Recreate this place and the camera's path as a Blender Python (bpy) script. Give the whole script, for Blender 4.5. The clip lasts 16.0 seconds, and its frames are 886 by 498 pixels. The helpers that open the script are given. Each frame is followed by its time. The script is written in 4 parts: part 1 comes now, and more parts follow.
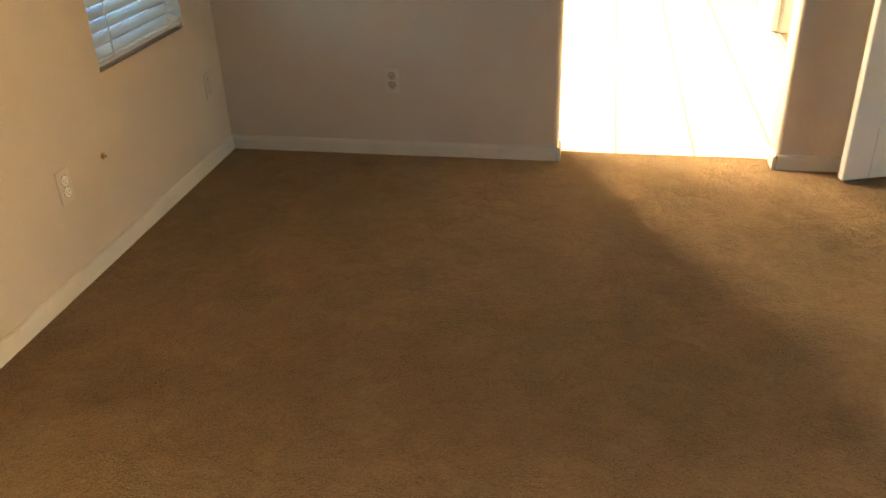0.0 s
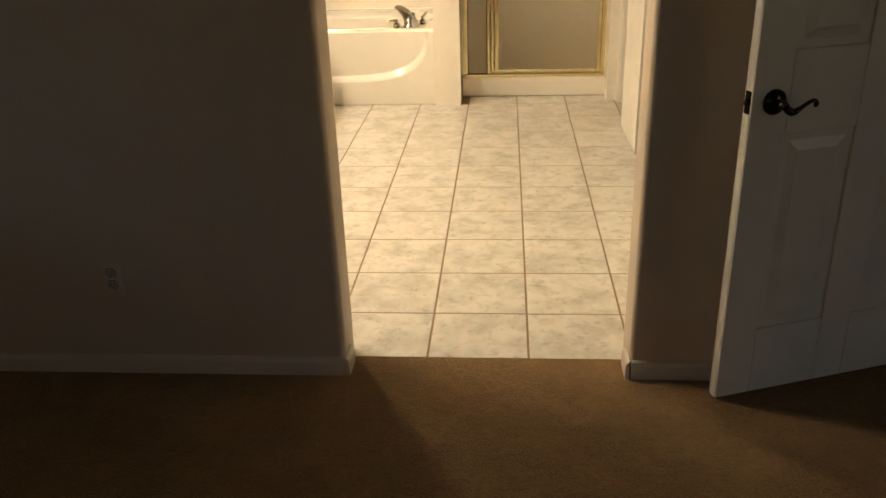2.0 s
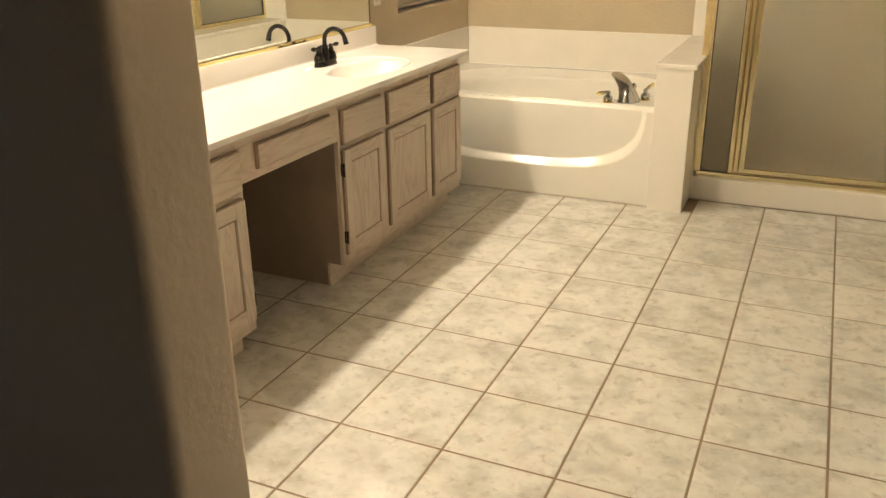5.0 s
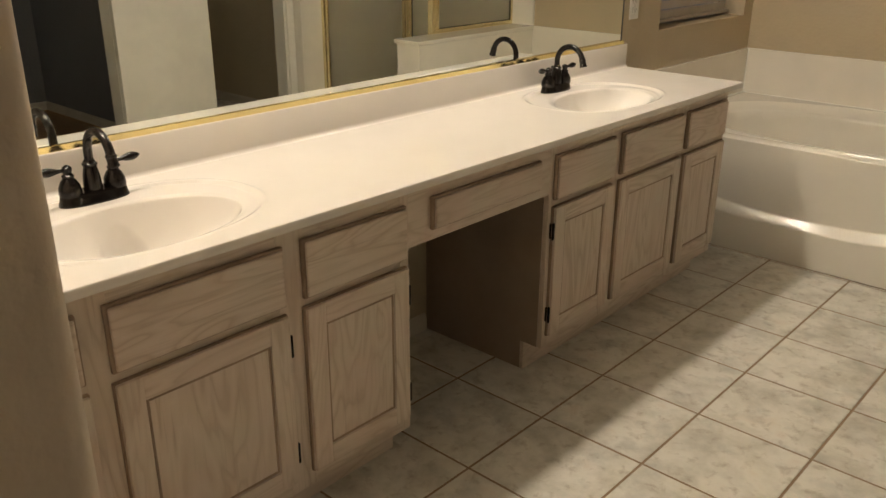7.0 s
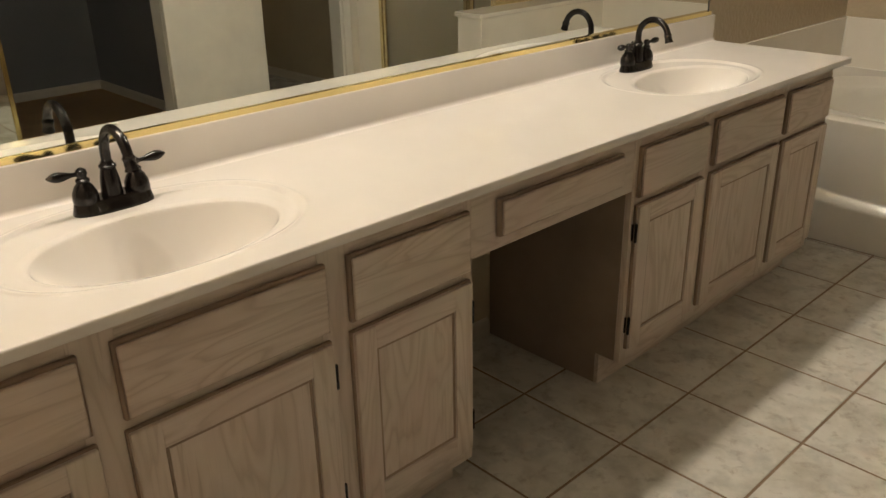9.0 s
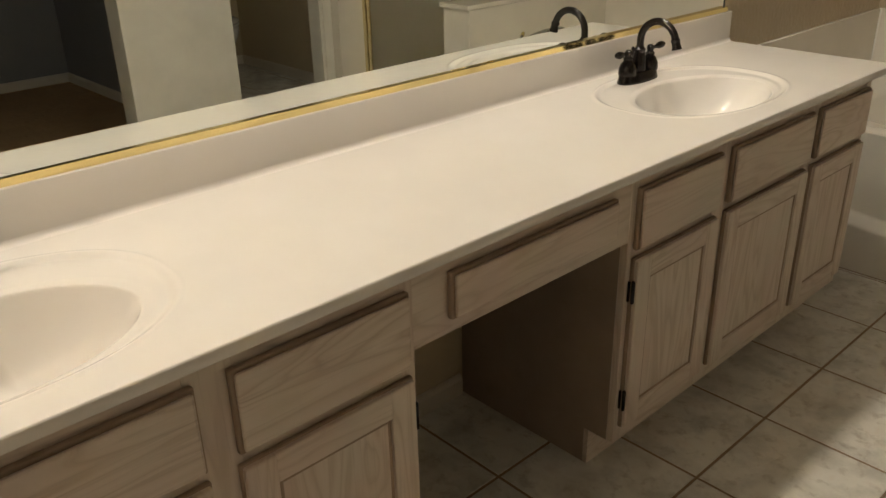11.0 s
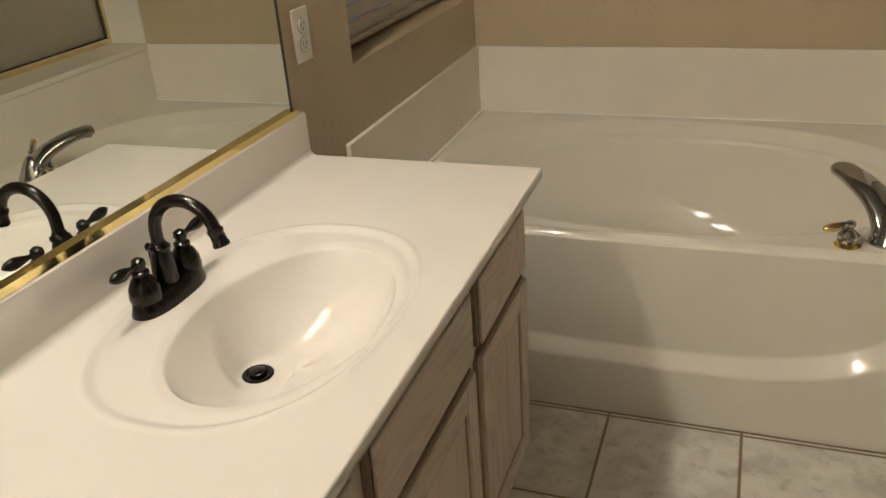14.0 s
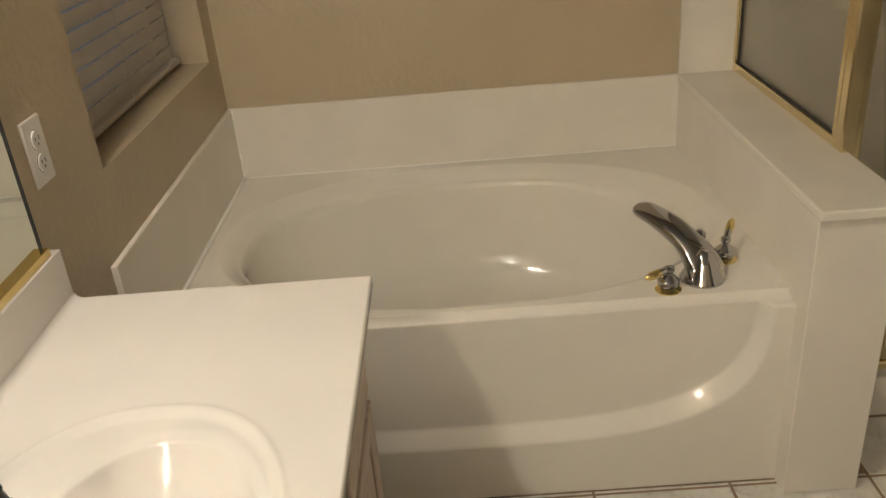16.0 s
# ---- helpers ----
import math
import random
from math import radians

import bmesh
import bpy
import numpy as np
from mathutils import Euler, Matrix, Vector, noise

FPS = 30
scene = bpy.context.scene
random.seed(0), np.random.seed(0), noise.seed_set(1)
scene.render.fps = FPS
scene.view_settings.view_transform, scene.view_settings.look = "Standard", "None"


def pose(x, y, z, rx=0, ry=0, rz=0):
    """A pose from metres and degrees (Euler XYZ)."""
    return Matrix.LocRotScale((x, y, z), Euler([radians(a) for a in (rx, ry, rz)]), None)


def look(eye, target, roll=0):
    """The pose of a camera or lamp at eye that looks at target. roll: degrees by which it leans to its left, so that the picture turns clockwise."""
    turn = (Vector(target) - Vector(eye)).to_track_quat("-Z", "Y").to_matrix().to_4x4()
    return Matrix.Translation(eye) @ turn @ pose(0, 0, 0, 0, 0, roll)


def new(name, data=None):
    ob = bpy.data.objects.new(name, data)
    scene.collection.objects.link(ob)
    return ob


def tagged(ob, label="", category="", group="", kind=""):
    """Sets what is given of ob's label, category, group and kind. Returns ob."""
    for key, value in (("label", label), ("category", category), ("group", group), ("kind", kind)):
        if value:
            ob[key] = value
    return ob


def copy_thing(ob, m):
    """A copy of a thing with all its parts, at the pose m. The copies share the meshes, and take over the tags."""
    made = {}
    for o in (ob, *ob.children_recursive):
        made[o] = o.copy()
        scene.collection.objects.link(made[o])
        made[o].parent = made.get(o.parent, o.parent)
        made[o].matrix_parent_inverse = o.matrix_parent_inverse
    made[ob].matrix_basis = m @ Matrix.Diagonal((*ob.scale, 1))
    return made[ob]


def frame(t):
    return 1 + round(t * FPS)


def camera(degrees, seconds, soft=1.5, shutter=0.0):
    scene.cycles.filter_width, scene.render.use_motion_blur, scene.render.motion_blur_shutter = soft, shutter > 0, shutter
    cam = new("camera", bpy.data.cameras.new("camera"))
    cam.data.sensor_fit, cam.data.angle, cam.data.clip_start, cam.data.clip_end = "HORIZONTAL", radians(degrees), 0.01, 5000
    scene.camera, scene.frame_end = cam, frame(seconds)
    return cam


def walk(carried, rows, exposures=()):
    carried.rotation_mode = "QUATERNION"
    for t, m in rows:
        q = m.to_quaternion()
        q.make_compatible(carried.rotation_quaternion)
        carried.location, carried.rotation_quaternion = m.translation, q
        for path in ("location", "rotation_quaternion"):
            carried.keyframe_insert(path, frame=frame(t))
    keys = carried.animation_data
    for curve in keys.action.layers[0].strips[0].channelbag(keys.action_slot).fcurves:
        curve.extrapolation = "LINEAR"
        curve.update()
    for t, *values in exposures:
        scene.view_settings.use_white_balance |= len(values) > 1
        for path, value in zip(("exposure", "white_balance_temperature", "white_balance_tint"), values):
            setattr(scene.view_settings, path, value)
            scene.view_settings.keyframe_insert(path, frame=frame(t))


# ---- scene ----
cam = camera(56.1, 16.0)
EXPO = [(0, 3.92, 8900, 10), (0.5, 3.4, 8900, 10), (1, 2.45, 8500, 12), (1.5, 1.8, 8400, 12), (2.5, 1.2, 8500, 11), (3.0, 1.5, 8300, 10), (3.2, 1.5, 8300, 10), (5.5, 1.1, 7100, 8), (6, 0.95, 7000, 8), (7, 0.32, 6900, 10), (8, 0.22, 6800, 10), (10.5, 0.0, 6600, 8), (12.5, 0.15, 6600, 9), (14, 0.08, 6600, 9), (16, 0.2, 6600, 10)]   # seconds, stops, kelvin, tint
PATH = [
    (0, (-0.087, -3.781, 1.401), (-0.434, -2.06, 0.444), -2.1),
    (0.5, (-0.014, -3.485, 1.434), (-0.232, -1.736, 0.49), -1.8),
    (1, (0.048, -3.169, 1.425), (-0.13, -1.392, 0.524), -1.6),
    (1.5, (0.115, -2.908, 1.434), (-0.045, -1.107, 0.579), -1.5),
    (2, (0.258, -2.656, 1.452), (0.108, -0.838, 0.633), -1.8),
    (2.5, (0.363, -2.403, 1.424), (0.211, -0.57, 0.638), -1.5),
    (3, (0.425, -2.142, 1.434), (0.242, -0.306, 0.664), -1.2),
    (5.3, (0.501, -0.991, 1.405), (-0.372, 0.646, 0.659), -0.3),
    (5.5, (0.454, -0.896, 1.402), (-0.484, 0.7, 0.646), 0.0),
    (6, (0.358, -0.727, 1.405), (-0.727, 0.776, 0.654), 0.3),
    (6.5, (0.269, -0.571, 1.387), (-0.914, 0.861, 0.644), 0.3),
    (7, (0.2, -0.43, 1.378), (-1.049, 0.946, 0.641), 0.3),
    (7.5, (0.146, -0.364, 1.372), (-1.152, 0.971, 0.642), -0.1),
    (8, (0.095, -0.328, 1.363), (-1.227, 0.975, 0.618), -0.5),
    (8.2, (0.077, -0.317, 1.357), (-1.249, 0.976, 0.601), -0.6),
    (10.5, (-0.195, 0.052, 1.35), (-1.53, 1.282, 0.51), -1.5),
    (11, (-0.253, 0.173, 1.347), (-1.587, 1.402, 0.505), -1.3),
    (11.5, (-0.344, 0.334, 1.353), (-1.673, 1.566, 0.505), -1.8),
    (12, (-0.429, 0.484, 1.324), (-1.731, 1.746, 0.481), -2.5),
    (12.5, (-0.49, 0.696, 1.328), (-1.712, 2.033, 0.48), -3.0),
    (13, (-0.53, 0.885, 1.352), (-1.61, 2.336, 0.497), -3.5),
    (13.5, (-0.61, 1.052, 1.365), (-1.505, 2.62, 0.506), -4.0),
    (14, (-0.739, 1.196, 1.392), (-1.389, 2.875, 0.523), -4.2),
    (14.5, (-0.811, 1.323, 1.406), (-1.237, 3.065, 0.519), -4.5),
    (15, (-0.881, 1.4, 1.428), (-1.126, 3.176, 0.54), -4.5),
    (15.5, (-0.93, 1.44, 1.457), (-1.068, 3.226, 0.568), -4.5),
    (16, (-0.95, 1.46, 1.472), (-0.993, 3.252, 0.584), -4.9),
]
walk(cam, [(t, look(eye, target, roll)) for t, eye, target, roll in PATH], EXPO)

# world: blue dusk sky, weak sun glow
world = bpy.data.worlds.new("world")
scene.world = world
world.use_nodes = True
wn = world.node_tree
sky = wn.nodes.new("ShaderNodeTexSky")
sky.sky_type = "NISHITA"
sky.sun_disc = False
sky.sun_elevation = radians(7)
sky.ozone_density = 4.0
sky.sun_rotation = radians(80)
wn.links.new(sky.outputs[0], wn.nodes["Background"].inputs[0])
wn.nodes["Background"].inputs[1].default_value = 0.15
sun = new("sun", bpy.data.lights.new("sun", "SUN"))
sun.data.energy, sun.data.angle, sun.data.color = 0.5, radians(12), (1, 0.93, 0.85)
sun.matrix_world = look((30, 5, 3.2), (0, 0, 0))

GLOBE = 113.0          # emission of the vanity globes
LAMP_COLOR = (1.0, 0.91, 0.78)
LIGHTS_Y = (0.342, 2.102)   # centres of the two light bars
HALL = 0.43            # unseen warm fill lamp added at an east door opening, watts
DUSK = 0.20            # unseen cool fill lamp added at a south window opening, watts


# ---- materials ----
def material(name):
    m = bpy.data.materials.new(name)
    m.use_nodes = True
    nt = m.node_tree
    return m, nt, nt.nodes["Principled BSDF"]


def node(nt, kind, **kw):
    n = nt.nodes.new(kind)
    for k, v in kw.items():
        n.inputs[k.replace("_", " ")].default_value = v
    return n


def coords(nt, scale=(1, 1, 1), shift=True):
    tc, mp = nt.nodes.new("ShaderNodeTexCoord"), nt.nodes.new("ShaderNodeMapping")
    mp.inputs["Scale"].default_value = scale
    nt.links.new(tc.outputs["Object"], mp.inputs["Vector"])
    if shift:
        oi, mul = nt.nodes.new("ShaderNodeObjectInfo"), nt.nodes.new("ShaderNodeMath")
        mul.operation, mul.inputs[1].default_value = "MULTIPLY", 37.0
        nt.links.new(oi.outputs["Random"], mul.inputs[0])
        nt.links.new(mul.outputs[0], mp.inputs["Location"])
    return mp.outputs[0]


def noise_tex(nt, vec, scale, detail=4, rough=0.55, dist=0.0):
    n = node(nt, "ShaderNodeTexNoise", Scale=scale, Detail=detail, Roughness=rough, Distortion=dist)
    nt.links.new(vec, n.inputs["Vector"])
    return n.outputs["Fac"]


def ramp(nt, fac, stops):
    r = nt.nodes.new("ShaderNodeValToRGB")
    els = r.color_ramp.elements
    while len(els) < len(stops):
        els.new(0.5)
    for e, (p, c) in zip(els, stops):
        e.position, e.color = p, (*c, 1)
    nt.links.new(fac, r.inputs[0])
    return r.outputs[0]


def mix(nt, fac, a, b, mode="MIX"):
    m = nt.nodes.new("ShaderNodeMix")
    m.data_type, m.blend_type = "RGBA", mode
    for sock, v in ((m.inputs[0], fac), (m.inputs[6], a), (m.inputs[7], b)):
        if hasattr(v, "links"):
            nt.links.new(v, sock)
        else:
            sock.default_value = v if not isinstance(v, tuple) else (*v, 1)
    return m.outputs[2]


def bump(nt, p, fac, strength, distance):
    b = node(nt, "ShaderNodeBump", Strength=strength, Distance=distance)
    nt.links.new(fac, b.inputs["Height"])
    nt.links.new(b.outputs[0], p.inputs["Normal"])


def paint(name, col, rough=0.48, relief=0.5, var=0.06):
    """Painted plaster with a hand-trowelled, orange-peel relief."""
    m, nt, p = material(name)
    v = coords(nt, shift=False)
    big = noise_tex(nt, v, 2.2, 3)
    c = ramp(nt, big, [(0.3, tuple(x * (1 - var) for x in col)), (0.7, tuple(min(1, x * (1 + var)) for x in col))])
    nt.links.new(c, p.inputs["Base Color"])
    p.inputs["Roughness"].default_value = rough
    bump(nt, p, noise_tex(nt, v, 55, 3, 0.5), relief, 0.005)
    return m


def plain(name, col, rough=0.4, metal=0.0, relief=0.0, scale=200, var=0.05):
    m, nt, p = material(name)
    v = coords(nt)
    c = ramp(nt, noise_tex(nt, v, 6, 4), [(0.3, tuple(x * (1 - var) for x in col)), (0.7, tuple(min(1, x * (1 + var)) for x in col))])
    nt.links.new(c, p.inputs["Base Color"])
    rr = ramp(nt, noise_tex(nt, v, 23, 3), [(0.3, (rough * 0.85,) * 3), (0.7, (min(1, rough * 1.2),) * 3)])
    nt.links.new(rr, p.inputs["Roughness"])
    p.inputs["Metallic"].default_value = metal
    if relief:
        bump(nt, p, noise_tex(nt, v, scale, 3), relief, 0.001)
    return m


def wood(name, along):
    """White-pickled oak: pale pinkish wash with open grain along one axis."""
    m, nt, p = material(name)
    sc = [11.0, 11.0, 11.0]
    sc["xyz".index(along)] = 1.7
    streak = noise_tex(nt, coords(nt, tuple(sc)), 1.0, 2, 0.5, 0.6)
    rings = nt.nodes.new("ShaderNodeMath")
    rings.operation, rings.inputs[1].default_value = "MULTIPLY", 9.0
    nt.links.new(streak, rings.inputs[0])
    fr = nt.nodes.new("ShaderNodeMath")
    fr.operation = "FRACT"
    nt.links.new(rings.outputs[0], fr.inputs[0])
    sc2 = [130.0, 130.0, 130.0]
    sc2["xyz".index(along)] = 4.0
    pores = noise_tex(nt, coords(nt, tuple(sc2)), 1.2, 3, 0.6)
    base = ramp(nt, fr.outputs[0], [(0.0, (0.53, 0.42, 0.33)), (0.10, (0.60, 0.50, 0.41)), (0.45, (0.68, 0.585, 0.50)), (0.78, (0.63, 0.53, 0.44)), (0.92, (0.50, 0.40, 0.315)), (1.0, (0.56, 0.45, 0.36))])
    c = mix(nt, ramp(nt, pores, [(0.54, (0, 0, 0)), (0.72, (0.50,) * 3)]), base, (0.36, 0.27, 0.21))
    tint = ramp(nt, noise_tex(nt, coords(nt), 4, 3), [(0.40, (0.62, 0.485, 0.415)), (0.60, (0.58, 0.52, 0.43))])
    wear = ramp(nt, noise_tex(nt, coords(nt), 5, 4), [(0.35, (0.15,) * 3), (0.70, (0.70,) * 3)])
    nt.links.new(mix(nt, wear, c, tint), p.inputs["Base Color"])
    p.inputs["Roughness"].default_value = 0.48
    bump(nt, p, pores, 0.25, 0.0008)
    return m


def tile_material():
    m, nt, p = material("glazed_mottled_tile")
    v = coords(nt)
    big = noise_tex(nt, v, 7, 5, 0.6, 0.2)
    base = ramp(nt, big, [(0.28, (0.50, 0.47, 0.41)), (0.44, (0.64, 0.615, 0.555)), (0.58, (0.755, 0.73, 0.67)), (0.76, (0.69, 0.62, 0.545))])
    c = mix(nt, ramp(nt, noise_tex(nt, v, 11, 4, 0.6, 0.2), [(0.50, (0, 0, 0)), (0.72, (0.55,) * 3)]), base, (0.42, 0.425, 0.40))
    small = noise_tex(nt, v, 26, 5, 0.62, 0.3)
    c = mix(nt, ramp(nt, small, [(0.54, (0, 0, 0)), (0.70, (0.5,) * 3)]), c, (0.35, 0.29, 0.235))
    c = mix(nt, ramp(nt, noise_tex(nt, v, 17, 4, 0.6), [(0.54, (0, 0, 0)), (0.72, (0.55,) * 3)]), c, (0.74, 0.71, 0.65))
    nt.links.new(c, p.inputs["Base Color"])
    nt.links.new(ramp(nt, small, [(0.3, (0.10,) * 3), (0.7, (0.22,) * 3)]), p.inputs["Roughness"])
    bump(nt, p, noise_tex(nt, v, 14, 4), 0.25, 0.003)
    return m


def carpet_material():
    m, nt, p = material("cut_pile_carpet")
    v = coords(nt, shift=False)
    big = noise_tex(nt, v, 4.5, 6, 0.72, 0.5)
    tuft = noise_tex(nt, v, 170, 3, 0.7)
    mid = noise_tex(nt, v, 13, 5, 0.7, 0.6)
    base = ramp(nt, big, [(0.38, (0.165, 0.085, 0.034)), (0.62, (0.42, 0.232, 0.097))])
    c = mix(nt, ramp(nt, mid, [(0.42, (0, 0, 0)), (0.62, (0.60,) * 3)]), base, (0.185, 0.100, 0.042))
    clump = noise_tex(nt, v, 55, 4, 0.7, 0.4)
    c = mix(nt, ramp(nt, clump, [(0.44, (0, 0, 0)), (0.62, (0.55,) * 3)]), c, (0.14, 0.072, 0.03))
    c = mix(nt, ramp(nt, tuft, [(0.45, (0, 0, 0)), (0.62, (0.70,) * 3)]), c, (0.54, 0.325, 0.15))
    nt.links.new(c, p.inputs["Base Color"])
    p.inputs["Roughness"].default_value = 1.0
    p.inputs["Sheen Weight"].default_value = 0.6
    p.inputs["Sheen Tint"].default_value = (0.95, 0.68, 0.38, 1)
    add = nt.nodes.new("ShaderNodeMath")
    add.operation = "MULTIPLY_ADD"
    add.inputs[1].default_value = 2.5
    nt.links.new(mid, add.inputs[0])
    nt.links.new(tuft, add.inputs[2])
    bump(nt, p, add.outputs[0], 1.0, 0.02)
    return m


def glow(name, col, strength):
    m, nt, p = material(name)
    p.inputs["Base Color"].default_value = (0.9, 0.9, 0.88, 1)
    p.inputs["Emission Color"].default_value = (*col, 1)
    p.inputs["Emission Strength"].default_value = strength
    return m


def glass(name, col, rough, relief=0.0):
    m, nt, p = material(name)
    p.inputs["Base Color"].default_value = (*col, 1)
    p.inputs["Transmission Weight"].default_value = 1.0
    p.inputs["Roughness"].default_value = rough
    p.inputs["IOR"].default_value = 1.3
    if relief:
        bump(nt, p, noise_tex(nt, coords(nt), 120, 3), relief, 0.002)
    return m


WALL = paint("tan_wall_paint", (0.50, 0.41, 0.28), 0.38, relief=0.65)
BED_WALL = paint("beige_bedroom_paint", (0.57, 0.478, 0.385), relief=0.3)
# ceiling colour set far too dark on purpose, so less light bounces down
CEIL = paint("darkened_ceiling", (0.20, 0.19, 0.17), relief=0.8)
# closet walls carry the closet's shade in their grey
CLOSET = paint("shaded_closet_wall", (0.20, 0.20, 0.21))
SKIRT = plain("worn_baseboard_paint", (0.62, 0.56, 0.475), 0.4, relief=0.15, scale=60)
WHITE = plain("white_gloss_trim", (0.76, 0.73, 0.67), 0.35, relief=0.15, scale=60)
MARBLE = plain("cultured_marble", (0.80, 0.75, 0.67), 0.13, var=0.03)
COUNTER = plain("almond_counter", (0.755, 0.715, 0.67), 0.11, var=0.02)
ACRYLIC = plain("almond_tub_acrylic", (0.79, 0.75, 0.67), 0.09, var=0.02)
# WOOD_X: brown side panels, darkened further to carry the knee space's shade
WOOD_V, WOOD_H, WOOD_X = wood("pickled_oak_upright", "z"), wood("pickled_oak_level", "y"), plain("shaded_oak_side", (0.30, 0.235, 0.18), 0.5, relief=0.2, var=0.12)
TILE = tile_material()
GROUT = plain("brown_grout", (0.26, 0.18, 0.115), 0.9, relief=0.6, scale=300, var=0.15)
CARPET = carpet_material()
BRONZE = plain("oil_rubbed_bronze", (0.010, 0.007, 0.006), 0.2, metal=0.3, var=0.3)
# chrome tinted grey to stand for reflections of a darker room
CHROME = plain("chrome", (0.52, 0.52, 0.53), 0.05, metal=1.0, var=0.02)
BRASS = plain("polished_brass", (0.84, 0.69, 0.32), 0.11, metal=1.0, var=0.05)
BRUSHED = plain("satin_gold_frame", (0.86, 0.74, 0.46), 0.22, metal=1.0, var=0.08)
BLACK = plain("black_gasket", (0.02, 0.02, 0.02), 0.6)
MIRROR = plain("mirror_silver", (0.84, 0.87, 0.83), 0.006, metal=1.0, var=0.0)
FROST = glass("obscure_glass", (0.95, 0.94, 0.88), 0.42, 0.3)
CLEAR = glass("window_glass", (0.95, 0.97, 0.97), 0.0)
PLASTIC = plain("white_plastic", (0.78, 0.76, 0.71), 0.35)
BLIND = plain("white_vinyl_slat", (0.68, 0.65, 0.59), 0.5)
# darker copy of the white slat: the tub recess's shade is in its colour
DUSTY = plain("shaded_vinyl_slat", (0.52, 0.48, 0.43), 0.4)
PORCELAIN = plain("porcelain", (0.80, 0.79, 0.76), 0.08)
GROUND = plain("pale_gravel", (0.36, 0.34, 0.31), 0.9, relief=0.8, scale=60, var=0.2)
for mat_ in (ACRYLIC,):
    mat_.node_tree.nodes["Principled BSDF"].inputs["Specular IOR Level"].default_value = 0.45
CAULK = plain("caulk_line", (0.82, 0.80, 0.74), 0.5)


# ---- mesh helpers ----
def thing(name, base, label="", category="", group="", kind=""):
    e = new(name)
    e.empty_display_size = 0.05
    e.location = base
    return tagged(e, label, category, group, kind)


def world_base(ob):
    v = Vector((0, 0, 0))
    while ob is not None:
        v += ob.location
        ob = ob.parent
    return v


def part(name, bm, mat, parent=None, label="", kind="", smooth=False, category="", group=""):
    """Links a mesh given in world places as one object under its parent."""
    if parent is not None:
        bmesh.ops.translate(bm, verts=bm.verts, vec=-world_base(parent))
    bmesh.ops.recalc_face_normals(bm, faces=bm.faces)
    me = bpy.data.meshes.new(name)
    bm.to_mesh(me)
    bm.free()
    me.materials.append(mat)
    if smooth:
        me.shade_smooth()
        if smooth != "all":
            me.set_sharp_from_angle(angle=radians(smooth if smooth is not True else 40))
    ob = new(name, me)
    ob.parent = parent
    return tagged(ob, label, category, group, kind)


def box(bm, x0, x1, y0, y1, z0, z1, bevel=0.0, segs=1):
    m = Matrix.Translation(((x0 + x1) / 2, (y0 + y1) / 2, (z0 + z1) / 2)) @ Matrix.Diagonal((x1 - x0, y1 - y0, z1 - z0, 1))
    made = bmesh.ops.create_cube(bm, size=1, matrix=m)
    if bevel:
        edges = list({e for v in made["verts"] for e in v.link_edges})
        bmesh.ops.bevel(bm, geom=edges, offset=bevel, segments=segs, affect="EDGES", profile=0.5)
    return bm


def B(*boxes, bevel=0.0, segs=1):
    bm = bmesh.new()
    for b in boxes:
        box(bm, *b, bevel=bevel, segs=segs)
    return bm


def lathe(bm, profile, m=Matrix(), n=24):
    """Turns (radius, height) pairs about z."""
    rings = []
    for r, z in profile:
        rings.append([bm.verts.new(m @ Vector((r * math.cos(a), r * math.sin(a), z))) for a in np.linspace(0, math.tau, n, endpoint=False)])
    for a, b in zip(rings, rings[1:]):
        for i in range(n):
            bm.faces.new((a[i], a[(i + 1) % n], b[(i + 1) % n], b[i]))
    bm.faces.new(rings[0][::-1])
    bm.faces.new(rings[-1])
    return bm


def tube(bm, pts, radii, n=14, flat=1.0, side=None):
    """A bent tube with a radius at each point."""
    pts = [Vector(p) for p in pts]
    rings = []
    for i, p in enumerate(pts):
        d = (pts[min(i + 1, len(pts) - 1)] - pts[max(i - 1, 0)]).normalized()
        if side is None:
            side = d.orthogonal().normalized() if abs(d.z) < 0.9 else Vector((0, 1, 0))
        side = (side - d * side.dot(d)).normalized()
        up = d.cross(side)
        r = radii[i] if hasattr(radii, "__len__") else radii
        rings.append([bm.verts.new(p + (side * math.cos(a) + up * math.sin(a) * flat) * r) for a in np.linspace(0, math.tau, n, endpoint=False)])
    for a, b in zip(rings, rings[1:]):
        for i in range(n):
            bm.faces.new((a[i], a[(i + 1) % n], b[(i + 1) % n], b[i]))
    bm.faces.new(rings[0][::-1])
    bm.faces.new(rings[-1])
    return bm


def sheet(bm, us, vs, place):
    """A grid of quads; place(u, v) gives each vertex."""
    g = [[bm.verts.new(place(u, v)) for v in vs] for u in us]
    for a, b in zip(g, g[1:]):
        for i in range(len(vs) - 1):
            bm.faces.new((a[i], b[i], b[i + 1], a[i + 1]))
    return g


def smoothstep(a, b, x):
    t = min(1, max(0, (x - a) / (b - a)))
    return t * t * (3 - 2 * t)


# ---- plan, in metres: y to the north, x to the east ----
P = 0.335                     # tile pitch
XW = -1.66                    # bathroom west wall
XE = 1.03                     # bathroom east wall
YN = 4.05                     # bathroom north wall
S0, S1 = -0.41, -0.25         # wall between bedroom and bathroom
JL, JR = -0.249, 0.643        # its opening
H = 2.44
BX0, BX1, BY0 = -1.74, 3.6, -5.6
CT = 0.80                     # counter top
CL0 = 0.34                    # south side of the closet opening
VY0, VY1 = -0.25, 2.735


